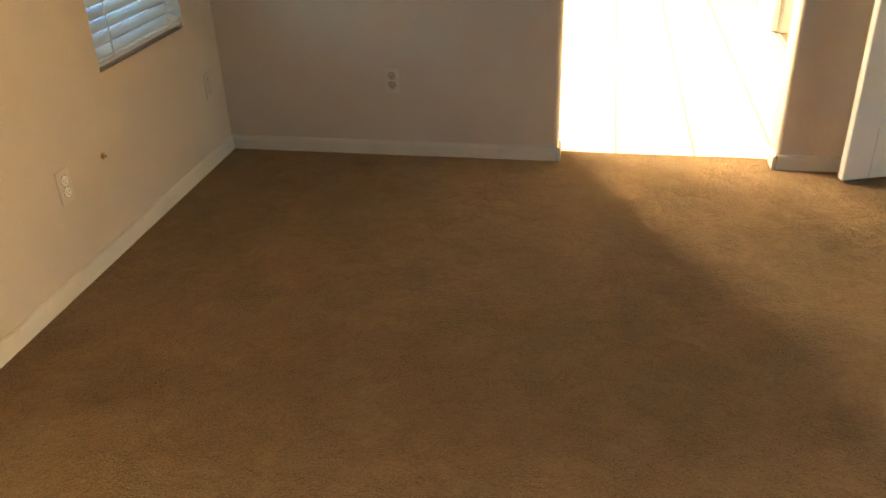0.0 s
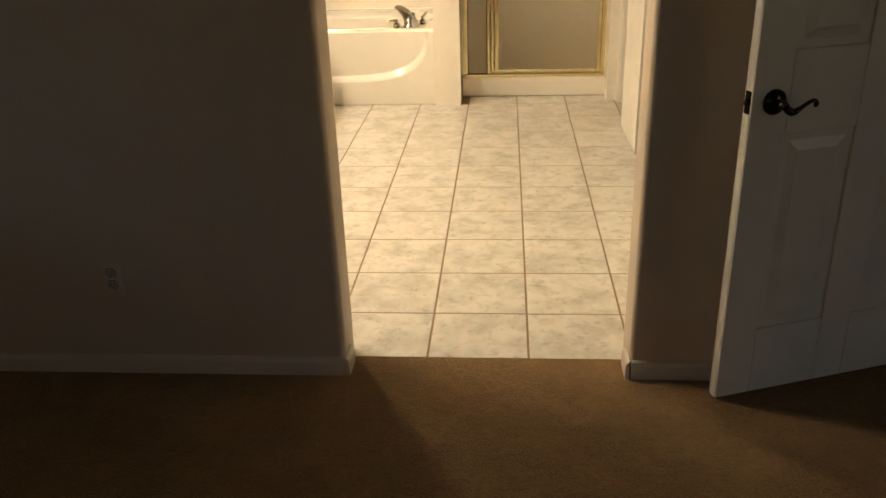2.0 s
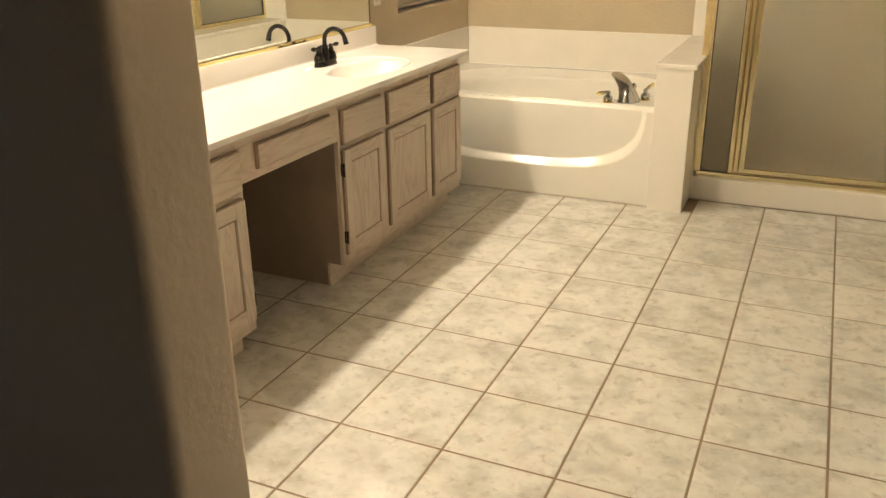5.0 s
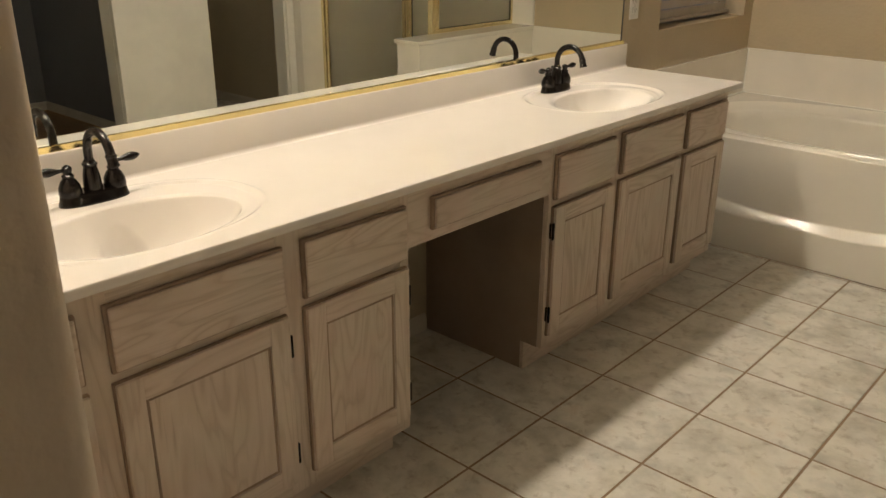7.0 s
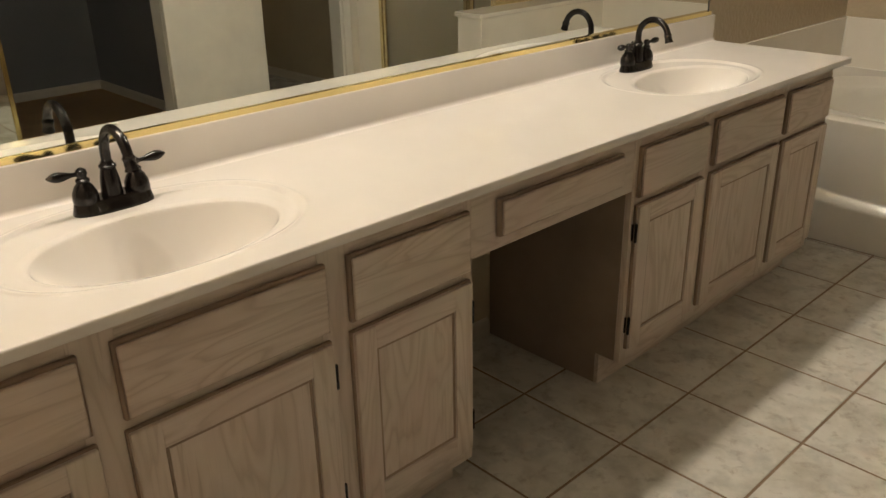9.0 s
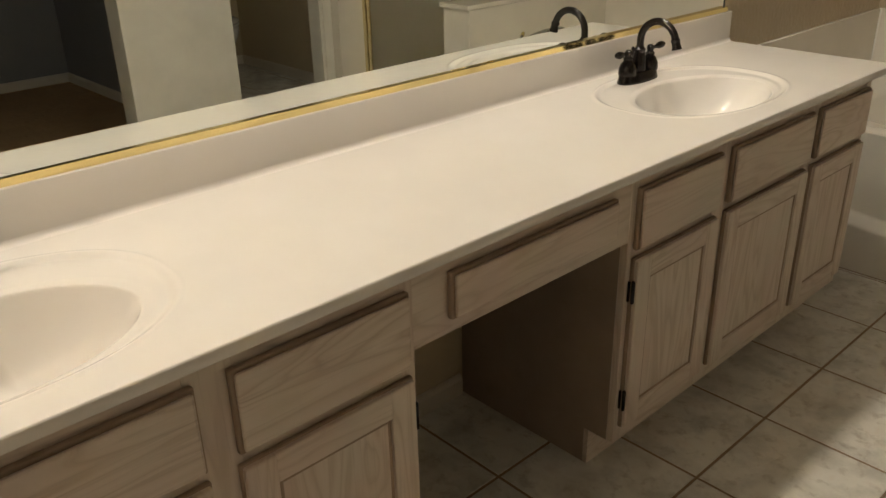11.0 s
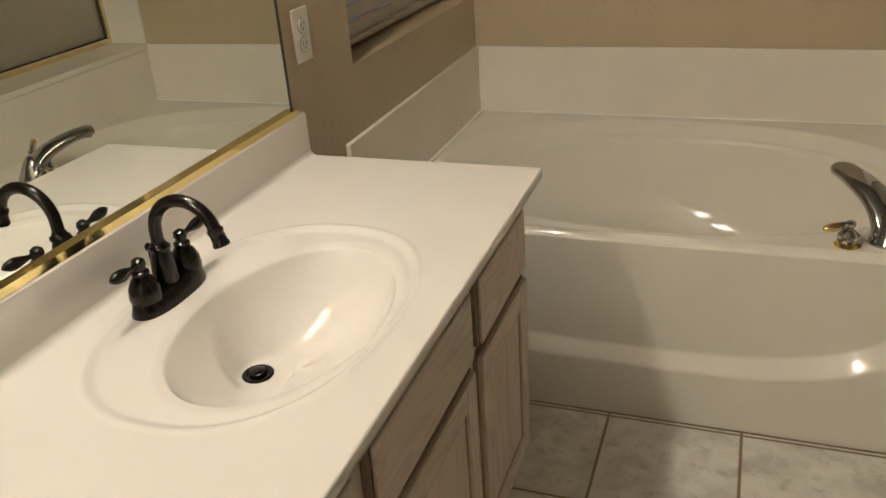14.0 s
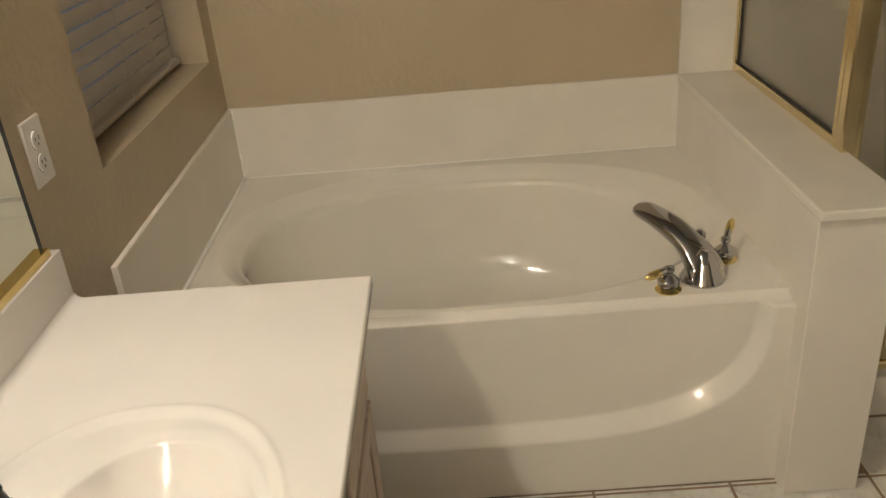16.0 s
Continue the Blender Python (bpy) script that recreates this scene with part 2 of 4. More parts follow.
def wall(name, boxes, mat, label):
    return part(name, B(*boxes), mat, label=label, kind="structure", category="wall")


# north wall of the bedroom: doorway, then the recess in which the other door hangs
bm = B((BX0 - 0.15, JL - 0.02, S0, S1, 0, H), (JL - 0.02, JR + 0.02, S0, S1, 2.06, H), (JR + 0.02, 0.93, S0, S1, 0, H), (0.93, 1.72, S0, S1, 2.06, H), (1.72, BX1 + 0.15, S0, S1, 0, H))
between = part("wall_between", bm, BED_WALL, label="textured beige painted wall with a rounded doorway", kind="structure", category="wall", smooth=30)
# bullnose jambs of the doorway
for x0, x1, xc in ((JL - 0.02, JL, JL - 0.02), (JR, JR + 0.02, JR + 0.02)):
    s = 1 if x0 < 0 else -1
    pts = [(xc, S0)] + [(xc + s * 0.02 * math.sin(a), S0 + 0.02 - 0.02 * math.cos(a)) for a in np.linspace(0, math.pi / 2, 7)]
    pts += [(xc + s * 0.02 * math.cos(a), S1 - 0.02 + 0.02 * math.sin(a)) for a in np.linspace(0, math.pi / 2, 7)] + [(xc, S1)]
    bm = bmesh.new()
    lo, hi = [bm.verts.new((x, y, 0)) for x, y in pts], [bm.verts.new((x, y, 2.06)) for x, y in pts]
    for i in range(len(pts) - 1):
        bm.faces.new((lo[i], lo[i + 1], hi[i + 1], hi[i]))
    part("jamb", bm, BED_WALL, between, smooth=30)

WY0, WY1, WZ0, WZ1 = -1.30, -0.68, 0.62, 2.0
wall("wall_bedroom_west", [(BX0 - 0.15, BX0, BY0, WY0, 0, H), (BX0 - 0.15, BX0, WY1, S0, 0, H), (BX0 - 0.15, BX0, WY0, WY1, 0, WZ0), (BX0 - 0.15, BX0, WY0, WY1, WZ1, H)], BED_WALL, "textured beige bedroom wall with a window")
wall("wall_bedroom_south", [(BX0 - 0.15, -0.1, BY0 - 0.15, BY0, 0, H), (0.9, BX1 + 0.15, BY0 - 0.15, BY0, 0, H), (-0.1, 0.9, BY0 - 0.15, BY0, 0, 1.1), (-0.1, 0.9, BY0 - 0.15, BY0, 1.9, H)], BED_WALL, "plain beige bedroom wall with an added opening for fill light")
wall("wall_bedroom_east", [(BX1, BX1 + 0.15, BY0, -2.7, 0, H), (BX1, BX1 + 0.15, -1.85, S0, 0, H), (BX1, BX1 + 0.15, -2.7, -1.85, 2.05, H)], BED_WALL, "plain beige bedroom wall with an added doorway for fill light")
# two unseen area lamps in the added openings, to brighten the bedroom
for nm, m, w, h, watts, col in (("unseen_south_fill", look((0.4, BY0 + 0.02, 1.5), (0.4, 0, 1.2)), 0.95, 0.75, DUSK, (0.80, 0.88, 1.0)), ("unseen_east_fill", look((BX1 + 0.1, -2.275, 1.03), (0, -2.0, 0.9)), 0.8, 2.0, HALL, (1.0, 0.62, 0.29))):
    lamp = new(nm, bpy.data.lights.new(nm, "AREA"))
    lamp.data.shape, lamp.data.size, lamp.data.size_y, lamp.data.energy, lamp.data.color = "RECTANGLE", w, h, watts, col
    lamp.matrix_world = m
wall("wall_recess", [(0.93, 1.45, S1, S1 + 0.06, 0, H), (1.39, 1.45, S1 + 0.06, 0.06, 0, H), (1.72, 1.80, S1, 0.12, 0, H), (1.45, 1.72, 0.06, 0.12, 0, H)], BED_WALL, "beige wall closing the recess behind the door")
part("carpet_floor", B((BX0, BX1, BY0, S0, -0.05, 0), (JL, JR, S0, -0.305, -0.05, 0), (0.93, 1.72, S0, S1, -0.05, 0), (1.45, 1.72, S1, 0.06, -0.05, 0)), CARPET, label="worn brown cut-pile bedroom carpet", kind="structure", category="floor")
part("ground", B((-60, BX0 - 0.16, -60, 60, -0.3, -0.2), (BX0 - 0.16, 60, -60, BY0 - 0.16, -0.3, -0.2)), GROUND, label="pale gravel ground outside", kind="structure", category="ground")
part("ceiling_bedroom", B((BX0 - 0.15, BX1 + 0.15, BY0 - 0.15, S0, H, H + 0.1), (0.93, 1.80, S0, 0.12, H, H + 0.1)), CEIL, label="textured ceiling coloured dark to cut bounced light", kind="structure", category="ceiling")

# bathroom shell
TW0, TW1, TZ0, TZ1 = 3.05, 3.945, 0.92, 2.0
wall("wall_bath_west", [(XW - 0.2, XW, S1, TW0, 0, H), (XW - 0.2, XW, TW1, YN + 0.15, 0, H), (XW - 0.2, XW, TW0, TW1, 0, TZ0), (XW - 0.2, XW, TW0, TW1, TZ1, H)], WALL, "textured tan wall with a deep window recess over the tub")
wall("wall_bath_north", [(XW, XE + 0.12, YN, YN + 0.15, 0, H)], WALL, "textured tan wall behind the tub")
wall("wall_bath_east", [(XE, XE + 0.1, S1, CL0, 0, H), (XE, XE + 0.1, CL0, 1.85, 2.06, H), (XE, XE + 0.1, 1.85, 2.42, 0, H), (XE, XE + 0.1, 2.42, 3.03, 2.06, H), (XE, XE + 0.1, 3.03, YN, 0, H)], WALL, "tan wall with closet and toilet room openings")
wall("wall_closet", [(3.05, 3.15, 0.2, 2.3, 0, H), (XE + 0.1, 3.15, 2.26, 2.34, 0, H), (XE + 0.1, 3.15, 0.12, 0.2, 0, H)], CLOSET, "plain closet wall with the shade put into its colour")
wall("wall_toilet_room", [(2.62, 2.72, 2.34, 3.5, 0, H), (XE + 0.1, 2.72, 3.41, 3.5, 0, H)], WALL, "plain tan wall of the toilet room")
part("ceiling_bathroom", B((XW - 0.2, 3.2, S1, YN + 0.15, H, H + 0.1)), CEIL, label="textured ceiling coloured dark to cut bounced light", kind="structure", category="ceiling")
part("closet_carpet", B((XE + 0.1, 3.05, 0.2, 2.26, -0.05, 0.0), (XE + 0.03, XE + 0.1, CL0, 1.85, -0.05, 0)), CARPET, label="dark brown closet carpet", kind="structure", category="floor")
floor = part("floor", B((XW, XE + 0.03, -0.305, YN, -0.06, -0.0014), (XE + 0.03, 2.62, 2.34, 3.41, -0.06, -0.0014)), GROUT, label="brown grout bed of the tiled floor", kind="structure", category="floor")


# baseboards
def baseboard(name, runs, mat=SKIRT):
    """Runs (x0, y0, x1, y1, nx, ny): the board stands off the line along the normal."""
    bm = bmesh.new()
    for x0, y0, x1, y1, nx, ny in runs:
        prof = [(0, 0), (0.013, 0), (0.013, 0.047), (0.009, 0.058), (0.003, 0.063), (0, 0.063)]
        a = [bm.verts.new((x0 + nx * d, y0 + ny * d, z)) for d, z in prof]
        b = [bm.verts.new((x1 + nx * d, y1 + ny * d, z)) for d, z in prof]
        for i in range(len(prof)):
            j = (i + 1) % len(prof)
            bm.faces.new((a[i], a[j], b[j], b[i]))
        bm.faces.new(a[::-1]), bm.faces.new(b)
    return part(name, bm, mat, label="white painted baseboard with an eased top", kind="structure", category="baseboard")


baseboard("baseboard_bedroom", [(BX0, S0, JL - 0.004, S0, 0, -1), (JR + 0.004, S0, 0.93, S0, 0, -1), (BX0, BY0, BX0, S0 - 0.013, 1, 0), (1.72, S0, BX1, S0, 0, -1)])
baseboard("baseboard_doorway", [(JL, S0 - 0.013, JL, -0.33, 1, 0), (JR, S0 - 0.013, JR, -0.33, -1, 0)])
baseboard("baseboard_closet", [(3.05, 0.2, 3.05, 2.26, -1, 0), (XE + 0.1, 2.26, 3.037, 2.26, 0, -1)])
baseboard("baseboard_toilet_room", [(XE + 0.1, 3.41, 2.62, 3.41, 0, -1), (2.62, 2.34, 2.62, 3.397, -1, 0)])
baseboard("baseboard_bathroom", [(XW, 0.95, XW, 1.52, 1, 0), (XE, S1, XE, CL0 - 0.06, -1, 0)])


def casing(name, y0, y1, top=2.06):
    """Door casing and jamb lining on the east wall."""
    bm = bmesh.new()
    for a, b in ((y0 - 0.06, y0), (y1, y1 + 0.06)):
        s = 1 if a < y0 else -1
        box(bm, XE - 0.014, XE, a, b, 0, top + 0.06, 0.003)
        inner = b - 0.022 if s > 0 else a
        box(bm, XE - 0.021, XE - 0.014, inner, inner + 0.022, 0, top, 0.002)
    box(bm, XE - 0.014, XE, y0, y1, top, top + 0.06, 0.003)
    box(bm, XE - 0.004, XE + 0.104, y0, y0 + 0.015, 0, top)
    box(bm, XE - 0.004, XE + 0.104, y1 - 0.015, y1, 0, top)
    box(bm, XE - 0.004, XE + 0.104, y0 + 0.015, y1 - 0.015, top - 0.015, top)
    return part(name, bm, WHITE, label="white painted door casing with a stepped edge", kind="structure", category="trim")


casing("trim_closet_casing", CL0, 1.85)
casing("trim_toilet_casing", 2.42, 3.03)

# toilet room door, folded open flat along the wall
tdoor = thing("door_toilet_room", (0.985, 1.83, 0.012), "smooth white painted door folded open against the tan wall", "door", kind="structure")
part("slab", B((0.968, 1.003, 1.825, 2.42, 0.012, 2.03), bevel=0.002), WHITE, tdoor)
for hz in (0.25, 1.05, 1.85):
    part("hinge", lathe(bmesh.new(), [(0.005, 0), (0.006, 0.002), (0.006, 0.085), (0.005, 0.088)], pose(1.006, 2.427, hz), 10), BRONZE, tdoor, "dark bronze hinge", smooth=True)


# ---- bedroom door with raised panels ----
def panel_door(name, w, h, label):
    """A six-panel leaf hinged at its origin and reaching along -x; its face looks to -y."""
    d = thing(name, (0, 0, 0), label, "door", kind="structure")
    t = 0.035
    part("core", B((-w, 0, -t / 2 + 0.008, t / 2 - 0.008, 0, h)), WHITE, d)
    st, mid = 0.11, 0.10
    rails = [(0, 0.215), (0.80, 1.02), (1.52, 1.63), (h - 0.11, h)]
    for sgn in (-1, 1):
        y0, y1 = sorted((sgn * (t / 2 - 0.008), sgn * t / 2))
        for x0, x1 in ((-w, -w + st), (-st, 0), (-w / 2 - mid / 2, -w / 2 + mid / 2)):
            part("stile", B((x0, x1, y0, y1, 0, h), bevel=0.002), WHITE, d)
        for z0, z1 in rails:
            for x0, x1 in ((-w + st, -w / 2 - mid / 2), (-w / 2 + mid / 2, -st)):
                part("rail", B((x0, x1, y0, y1, z0, z1), bevel=0.002), WHITE, d)
    for (a, b), (c, e) in zip(rails, rails[1:]):
        for x0, x1 in ((-w + st, -w / 2 - mid / 2), (-w / 2 + mid / 2, -st)):
            bm = bmesh.new()
            for sgn in (-1, 1):
                y0 = sgn * (t / 2 - 0.009)
                o = [bm.verts.new((x, y0, z)) for x, z in ((x0 + 0.018, b + 0.018), (x1 - 0.018, b + 0.018), (x1 - 0.018, c - 0.018), (x0 + 0.018, c - 0.018))]
                i = [bm.verts.new((x, sgn * (t / 2 - 0.001), z)) for x, z in ((x0 + 0.05, b + 0.05), (x1 - 0.05, b + 0.05), (x1 - 0.05, c - 0.05), (x0 + 0.05, c - 0.05))]
                for k in range(4):
                    bm.faces.new((o[k], o[(k + 1) % 4], i[(k + 1) % 4], i[k]))
                bm.faces.new(i)
            part("panel", bm, WHITE, d)
    latch = part("latch_plate", B((-w - 0.0015, -w + 0.001, -0.012, 0.012, 0.86, 0.92), bevel=0.001), BRONZE, d, "dark bronze latch plate")
    part("latch_bolt", B((-w - 0.010, -w - 0.0015, -0.006, 0.006, 0.882, 0.898), bevel=0.002), BRONZE, latch)
    hx = -w + 0.065
    part("rosette", lathe(bmesh.new(), [(0.034, 0), (0.034, 0.004), (0.030, 0.010), (0.018, 0.014), (0.014, 0.016)], pose(hx, -t / 2, 0.89, 90)), BRONZE, d, "round dark bronze rosette", smooth=True)
    bm = lathe(bmesh.new(), [(0.011, 0.01), (0.011, 0.045), (0.009, 0.05)], pose(hx, -t / 2, 0.89, 90), 16)
    curve = [(0, -0.002, 0.010), (0.010, -0.012, 0.0105), (0.020, -0.018, 0.0105), (0.031, -0.0175, 0.009), (0.044, -0.011, 0.0066), (0.057, -0.003, 0.0056), (0.070, 0.004, 0.0054), (0.079, 0.007, 0.0055), (0.086, 0.006, 0.0058), (0.091, 0.001, 0.0062), (0.090, -0.005, 0.0064), (0.086, -0.008, 0.005)]
    cx, cz, cr = zip(*curve)
    tt = np.linspace(0, len(curve) - 1, 34)
    ks = range(len(curve))
    tube(bm, [(hx + np.interp(t_, ks, cx), -t / 2 - 0.046, 0.89 + np.interp(t_, ks, cz)) for t_ in tt], [float(np.interp(t_, ks, cr)) for t_ in tt], 12, side=Vector((0, 1, 0)))
    part("lever", bm, BRONZE, d, "scrolled dark bronze lever handle", smooth=50)
    return d


bdoor = panel_door("door_bedroom", 0.76, 2.02, "white panelled door with dark bronze lever standing ajar over carpet")
bdoor.location = (0.875 + 0.76 * math.cos(radians(19.3)), -0.515 + 0.76 * math.sin(radians(19.3)), 0.010)
bdoor.rotation_euler = (0, 0, radians(19.3))


# ---- windows with blinds ----
def window(name, xo, y0, y1, z0, z1, label, depth, tilt, gap=0.0):
    """A window in a west wall; xo is the wall's inner face."""
    w = thing(name, (xo, (y0 + y1) / 2, z0), label, "window", kind="structure")
    xg = xo - depth
    f = 0.045
    part("window_frame", B((xg - 0.03, xg + 0.01, y0, y0 + f, z0, z1), (xg - 0.03, xg + 0.01, y1 - f, y1, z0, z1), (xg - 0.03, xg + 0.01, y0 + f, y1 - f, z0, z0 + f), (xg - 0.03, xg + 0.01, y0 + f, y1 - f, z1 - f, z1),
                           (xg - 0.02, xg + 0.005, y0 + f, y1 - f, (z0 + z1) / 2 - 0.02, (z0 + z1) / 2 + 0.02), bevel=0.003), WHITE, w)
    for a, b in ((z0 + f, (z0 + z1) / 2 - 0.02), ((z0 + z1) / 2 + 0.02, z1 - f)):
        pane = part("pane", B((xg - 0.014, xg - 0.010, y0 + f, y1 - f, a, b)), CLEAR, w)
        pane.visible_shadow = False
    return w


def blinds(name, x, y0, y1, z0, z1, label, angle, pitch=0.043, sw=0.025, mat=None):
    w = thing(name, (x, (y0 + y1) / 2, z1), label, "window blind")
    mat = mat or BLIND
    part("headrail", B((x - 0.025, x + 0.025, y0, y1, z1 - 0.045, z1), bevel=0.002), mat, w)
    part("bottom_rail", B((x - 0.026, x + 0.026, y0, y1, z0, z0 + 0.016), bevel=0.004, segs=2), mat, w)
    bm = bmesh.new()
    c, s = math.cos(radians(angle)), math.sin(radians(angle))
    prof = [(-sw, -0.0010), (-sw / 2, 0.0012), (0, 0.002), (sw / 2, 0.0012), (sw, -0.0010)]
    ring = prof + [(u, v - 0.0026) for u, v in prof[::-1]]
    a = [bm.verts.new((x + u * c - v * s, y0 + 0.004, z0 + u * s + v * c)) for u, v in ring]
    b = [bm.verts.new((x + u * c - v * s, y1 - 0.004, z0 + u * s + v * c)) for u, v in ring]
    for i in range(len(ring)):
        j = (i + 1) % len(ring)
        bm.faces.new((a[i], a[j], b[j], b[i]))
    bm.faces.new(a[::-1]), bm.faces.new(b)
    first = part("slat", bm, mat, w)
    first.location.z = 0.035
    z = z0 + 0.035 + pitch
    while z < z1 - 0.06:
        o = new("slat", first.data)
        o.parent = w
        o.location.z = z - z0
        z += pitch
    for y in (y0 + 0.12, (y0 + y1) / 2, y1 - 0.12) if y1 - y0 > 0.7 else (y0 + 0.1, y1 - 0.1):
        part("ladder_tape", B((x + 0.0275, x + 0.0285, y - 0.004, y + 0.004, z0 + 0.016, z1 - 0.045), (x - 0.0285, x - 0.0275, y - 0.004, y + 0.004, z0 + 0.016, z1 - 0.045)), mat, w, "white cloth ladder cord")
    part("pull_cord", tube(bmesh.new(), [(x + 0.034, y1 - 0.06, z1 - 0.05), (x + 0.034, y1 - 0.058, z0 + 0.30), (x + 0.034, y1 - 0.06, z0 + 0.28)], [0.001, 0.001, 0.004], 6), mat, w)
    return w


window("window_bedroom", BX0, WY0, WY1, WZ0, WZ1, "white framed window with dusk light outside", 0.12, 0)
blinds("blind", BX0 - 0.03, WY0 + 0.006, WY1 - 0.006, WZ0 + 0.014, WZ1, "white horizontal blinds, slats tilted half open, in the bedroom window", -20)
window("window_tub", XW, TW0, TW1, TZ0, TZ1, "white framed window in a deep recess over the tub", 0.16, 0)
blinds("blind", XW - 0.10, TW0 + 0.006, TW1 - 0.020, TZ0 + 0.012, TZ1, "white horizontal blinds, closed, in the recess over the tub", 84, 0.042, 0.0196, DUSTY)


# ---- outlets ----
def outlet(name, x, y, z, axis, label, plate=None, socket=None):
    """A duplex outlet; axis +x (on a west wall) or -y (on a north wall)."""
    o = thing(name, (0, 0, 0), label, "wall outlet")
    bm = B((-0.035, 0.035, 0, 0.006, -0.0575, 0.0575), bevel=0.002)
    part("cover_plate", bm, plate or PLASTIC, o)
    for dz in (-0.02, 0.02):
        # black ring draws the socket's gap together with its edge shadow
        part("receptacle_gap", lathe(bmesh.new(), [(0.0174, 0.004), (0.0174, 0.0062), (0.0168, 0.0064)], pose(0, 0, dz, -90), 24), BLACK, o, "dark ring for the gap and edge shadow round the socket")
        part("receptacle", lathe(bmesh.new(), [(0.0165, 0), (0.0165, 0.0085), (0.0155, 0.0092)], pose(0, 0, dz, -90), 20), socket or PLASTIC, o)
        part("slot", B((-0.0075, -0.0055, 0.0088, 0.0096, dz - 0.001, dz + 0.007), (0.0055, 0.0075, 0.0088, 0.0096, dz - 0.001, dz + 0.006), (-0.002, 0.002, 0.0088, 0.0096, dz - 0.009, dz - 0.005)), BLACK, o, "dark contact slots")
    part("screw", lathe(bmesh.new(), [(0.003, 0.005), (0.003, 0.0068), (0.002, 0.0073)], pose(0, 0, 0, -90), 10), PLASTIC, o)
    o.location = (x, y, z)
    o.rotation_euler = (0, 0, radians(-90 if axis == "x" else 180))
    return o


outlet("wall_outlet", XW, 2.812, 1.045, "x", "white duplex outlet on the tan wall beside the mirror")
ALMOND = plain("painted_over_plate", (0.60, 0.53, 0.43), 0.5)
OLD = plain("aged_socket", (0.42, 0.37, 0.32), 0.5)
outlet("wall_outlet", -0.962, S0, 0.338, "y", "beige duplex outlet with darker sockets low on the bedroom wall", ALMOND, OLD)
outlet("wall_outlet", BX0, -1.63, 0.35, "x", "beige duplex outlet with pale sockets beneath the bedroom window wall", ALMOND, PLASTIC)
outlet("wall_outlet", BX0, -0.55, 0.34, "x", "beige duplex outlet low in the bedroom corner", ALMOND, ALMOND)
jack = thing("cable_jack", (BX0, -1.40, 0.37), "small round cable jack on the bedroom wall", "wall jack")
part("barrel", lathe(bmesh.new(), [(0.012, 0), (0.011, 0.004), (0.005, 0.005), (0.005, 0.014)], pose(BX0, -1.40, 0.36, 0, 90), 14), BRASS, jack, smooth=True)


# ---- vanity ----
XF = -1.152                   # face frame
DF = -1.133                   # door and drawer faces


def flat_panel_door(parent, y0, y1, z0, z1, hinge_side):
    d = part("door", B((DF - 0.0088, DF - 0.0055, y0 + 0.05, y1 - 0.05, z0 + 0.05, z1 - 0.05)), WOOD_V, parent)
    s = 0.052
    part("stained_edge", B((DF - 0.0195, DF - 0.009, y0 - 0.003, y1 + 0.003, z0 - 0.003, z1 + 0.003), bevel=0.003, segs=2), WOOD_DARK, d, "brown stained door edge")
    for a, b in ((y0, y0 + s), (y1 - s, y1)):
        part("stile", B((DF - 0.019, DF, a, b, z0, z1), bevel=0.0035, segs=2), WOOD_V, d)
    for a, b in ((z0, z0 + s), (z1 - s, z1)):
        part("rail", B((DF - 0.019, DF - 0.0006, y0 + s - 0.002, y1 - s + 0.002, a, b), bevel=0.003, segs=2), WOOD_H, d)
    # bead inside the frame
    e = 0.007
    part("bead", B((DF - 0.010, DF - 0.0035, y0 + s, y0 + s + e, z0 + s, z1 - s), (DF - 0.010, DF - 0.0035, y1 - s - e, y1 - s, z0 + s, z1 - s),
                   (DF - 0.010, DF - 0.0035, y0 + s + e, y1 - s - e, z0 + s, z0 + s + e), (DF - 0.010, DF - 0.0035, y0 + s + e, y1 - s - e, z1 - s - e, z1 - s), bevel=0.002), WOOD_DARK, d)
    if hinge_side:
        yh = y1 + 0.004 if hinge_side > 0 else y0 - 0.004
        for zh in (z0 + 0.075, z1 - 0.075):
            bm = lathe(bmesh.new(), [(0.003, -0.027), (0.0042, -0.025), (0.0042, 0.025), (0.003, 0.027)], pose(DF - 0.006, yh, zh), 10)
            box(bm, DF - 0.018, DF - 0.014, yh - 0.004, yh + 0.004, zh - 0.024, zh + 0.024)
            part("hinge", bm, BRONZE, d, "small dark bronze hinge", smooth=True)
    return d


def drawer_front(parent, y0, y1, z0, z1):
    bm = bmesh.new()
    box(bm, DF - 0.0068, DF + 0.0005, y0 + 0.005, y1 - 0.005, z0 + 0.005, z1 - 0.005, 0.0045, 2)
    d = part("drawer", bm, WOOD_H, parent)
    part("stained_edge", B((DF - 0.019, DF - 0.007, y0, y1, z0, z1), bevel=0.003, segs=2), WOOD_DARK, d, "brown stained drawer edge")
    return d


WOOD_DARK = plain("stained_oak_edge", (0.31, 0.225, 0.16), 0.55, var=0.2)


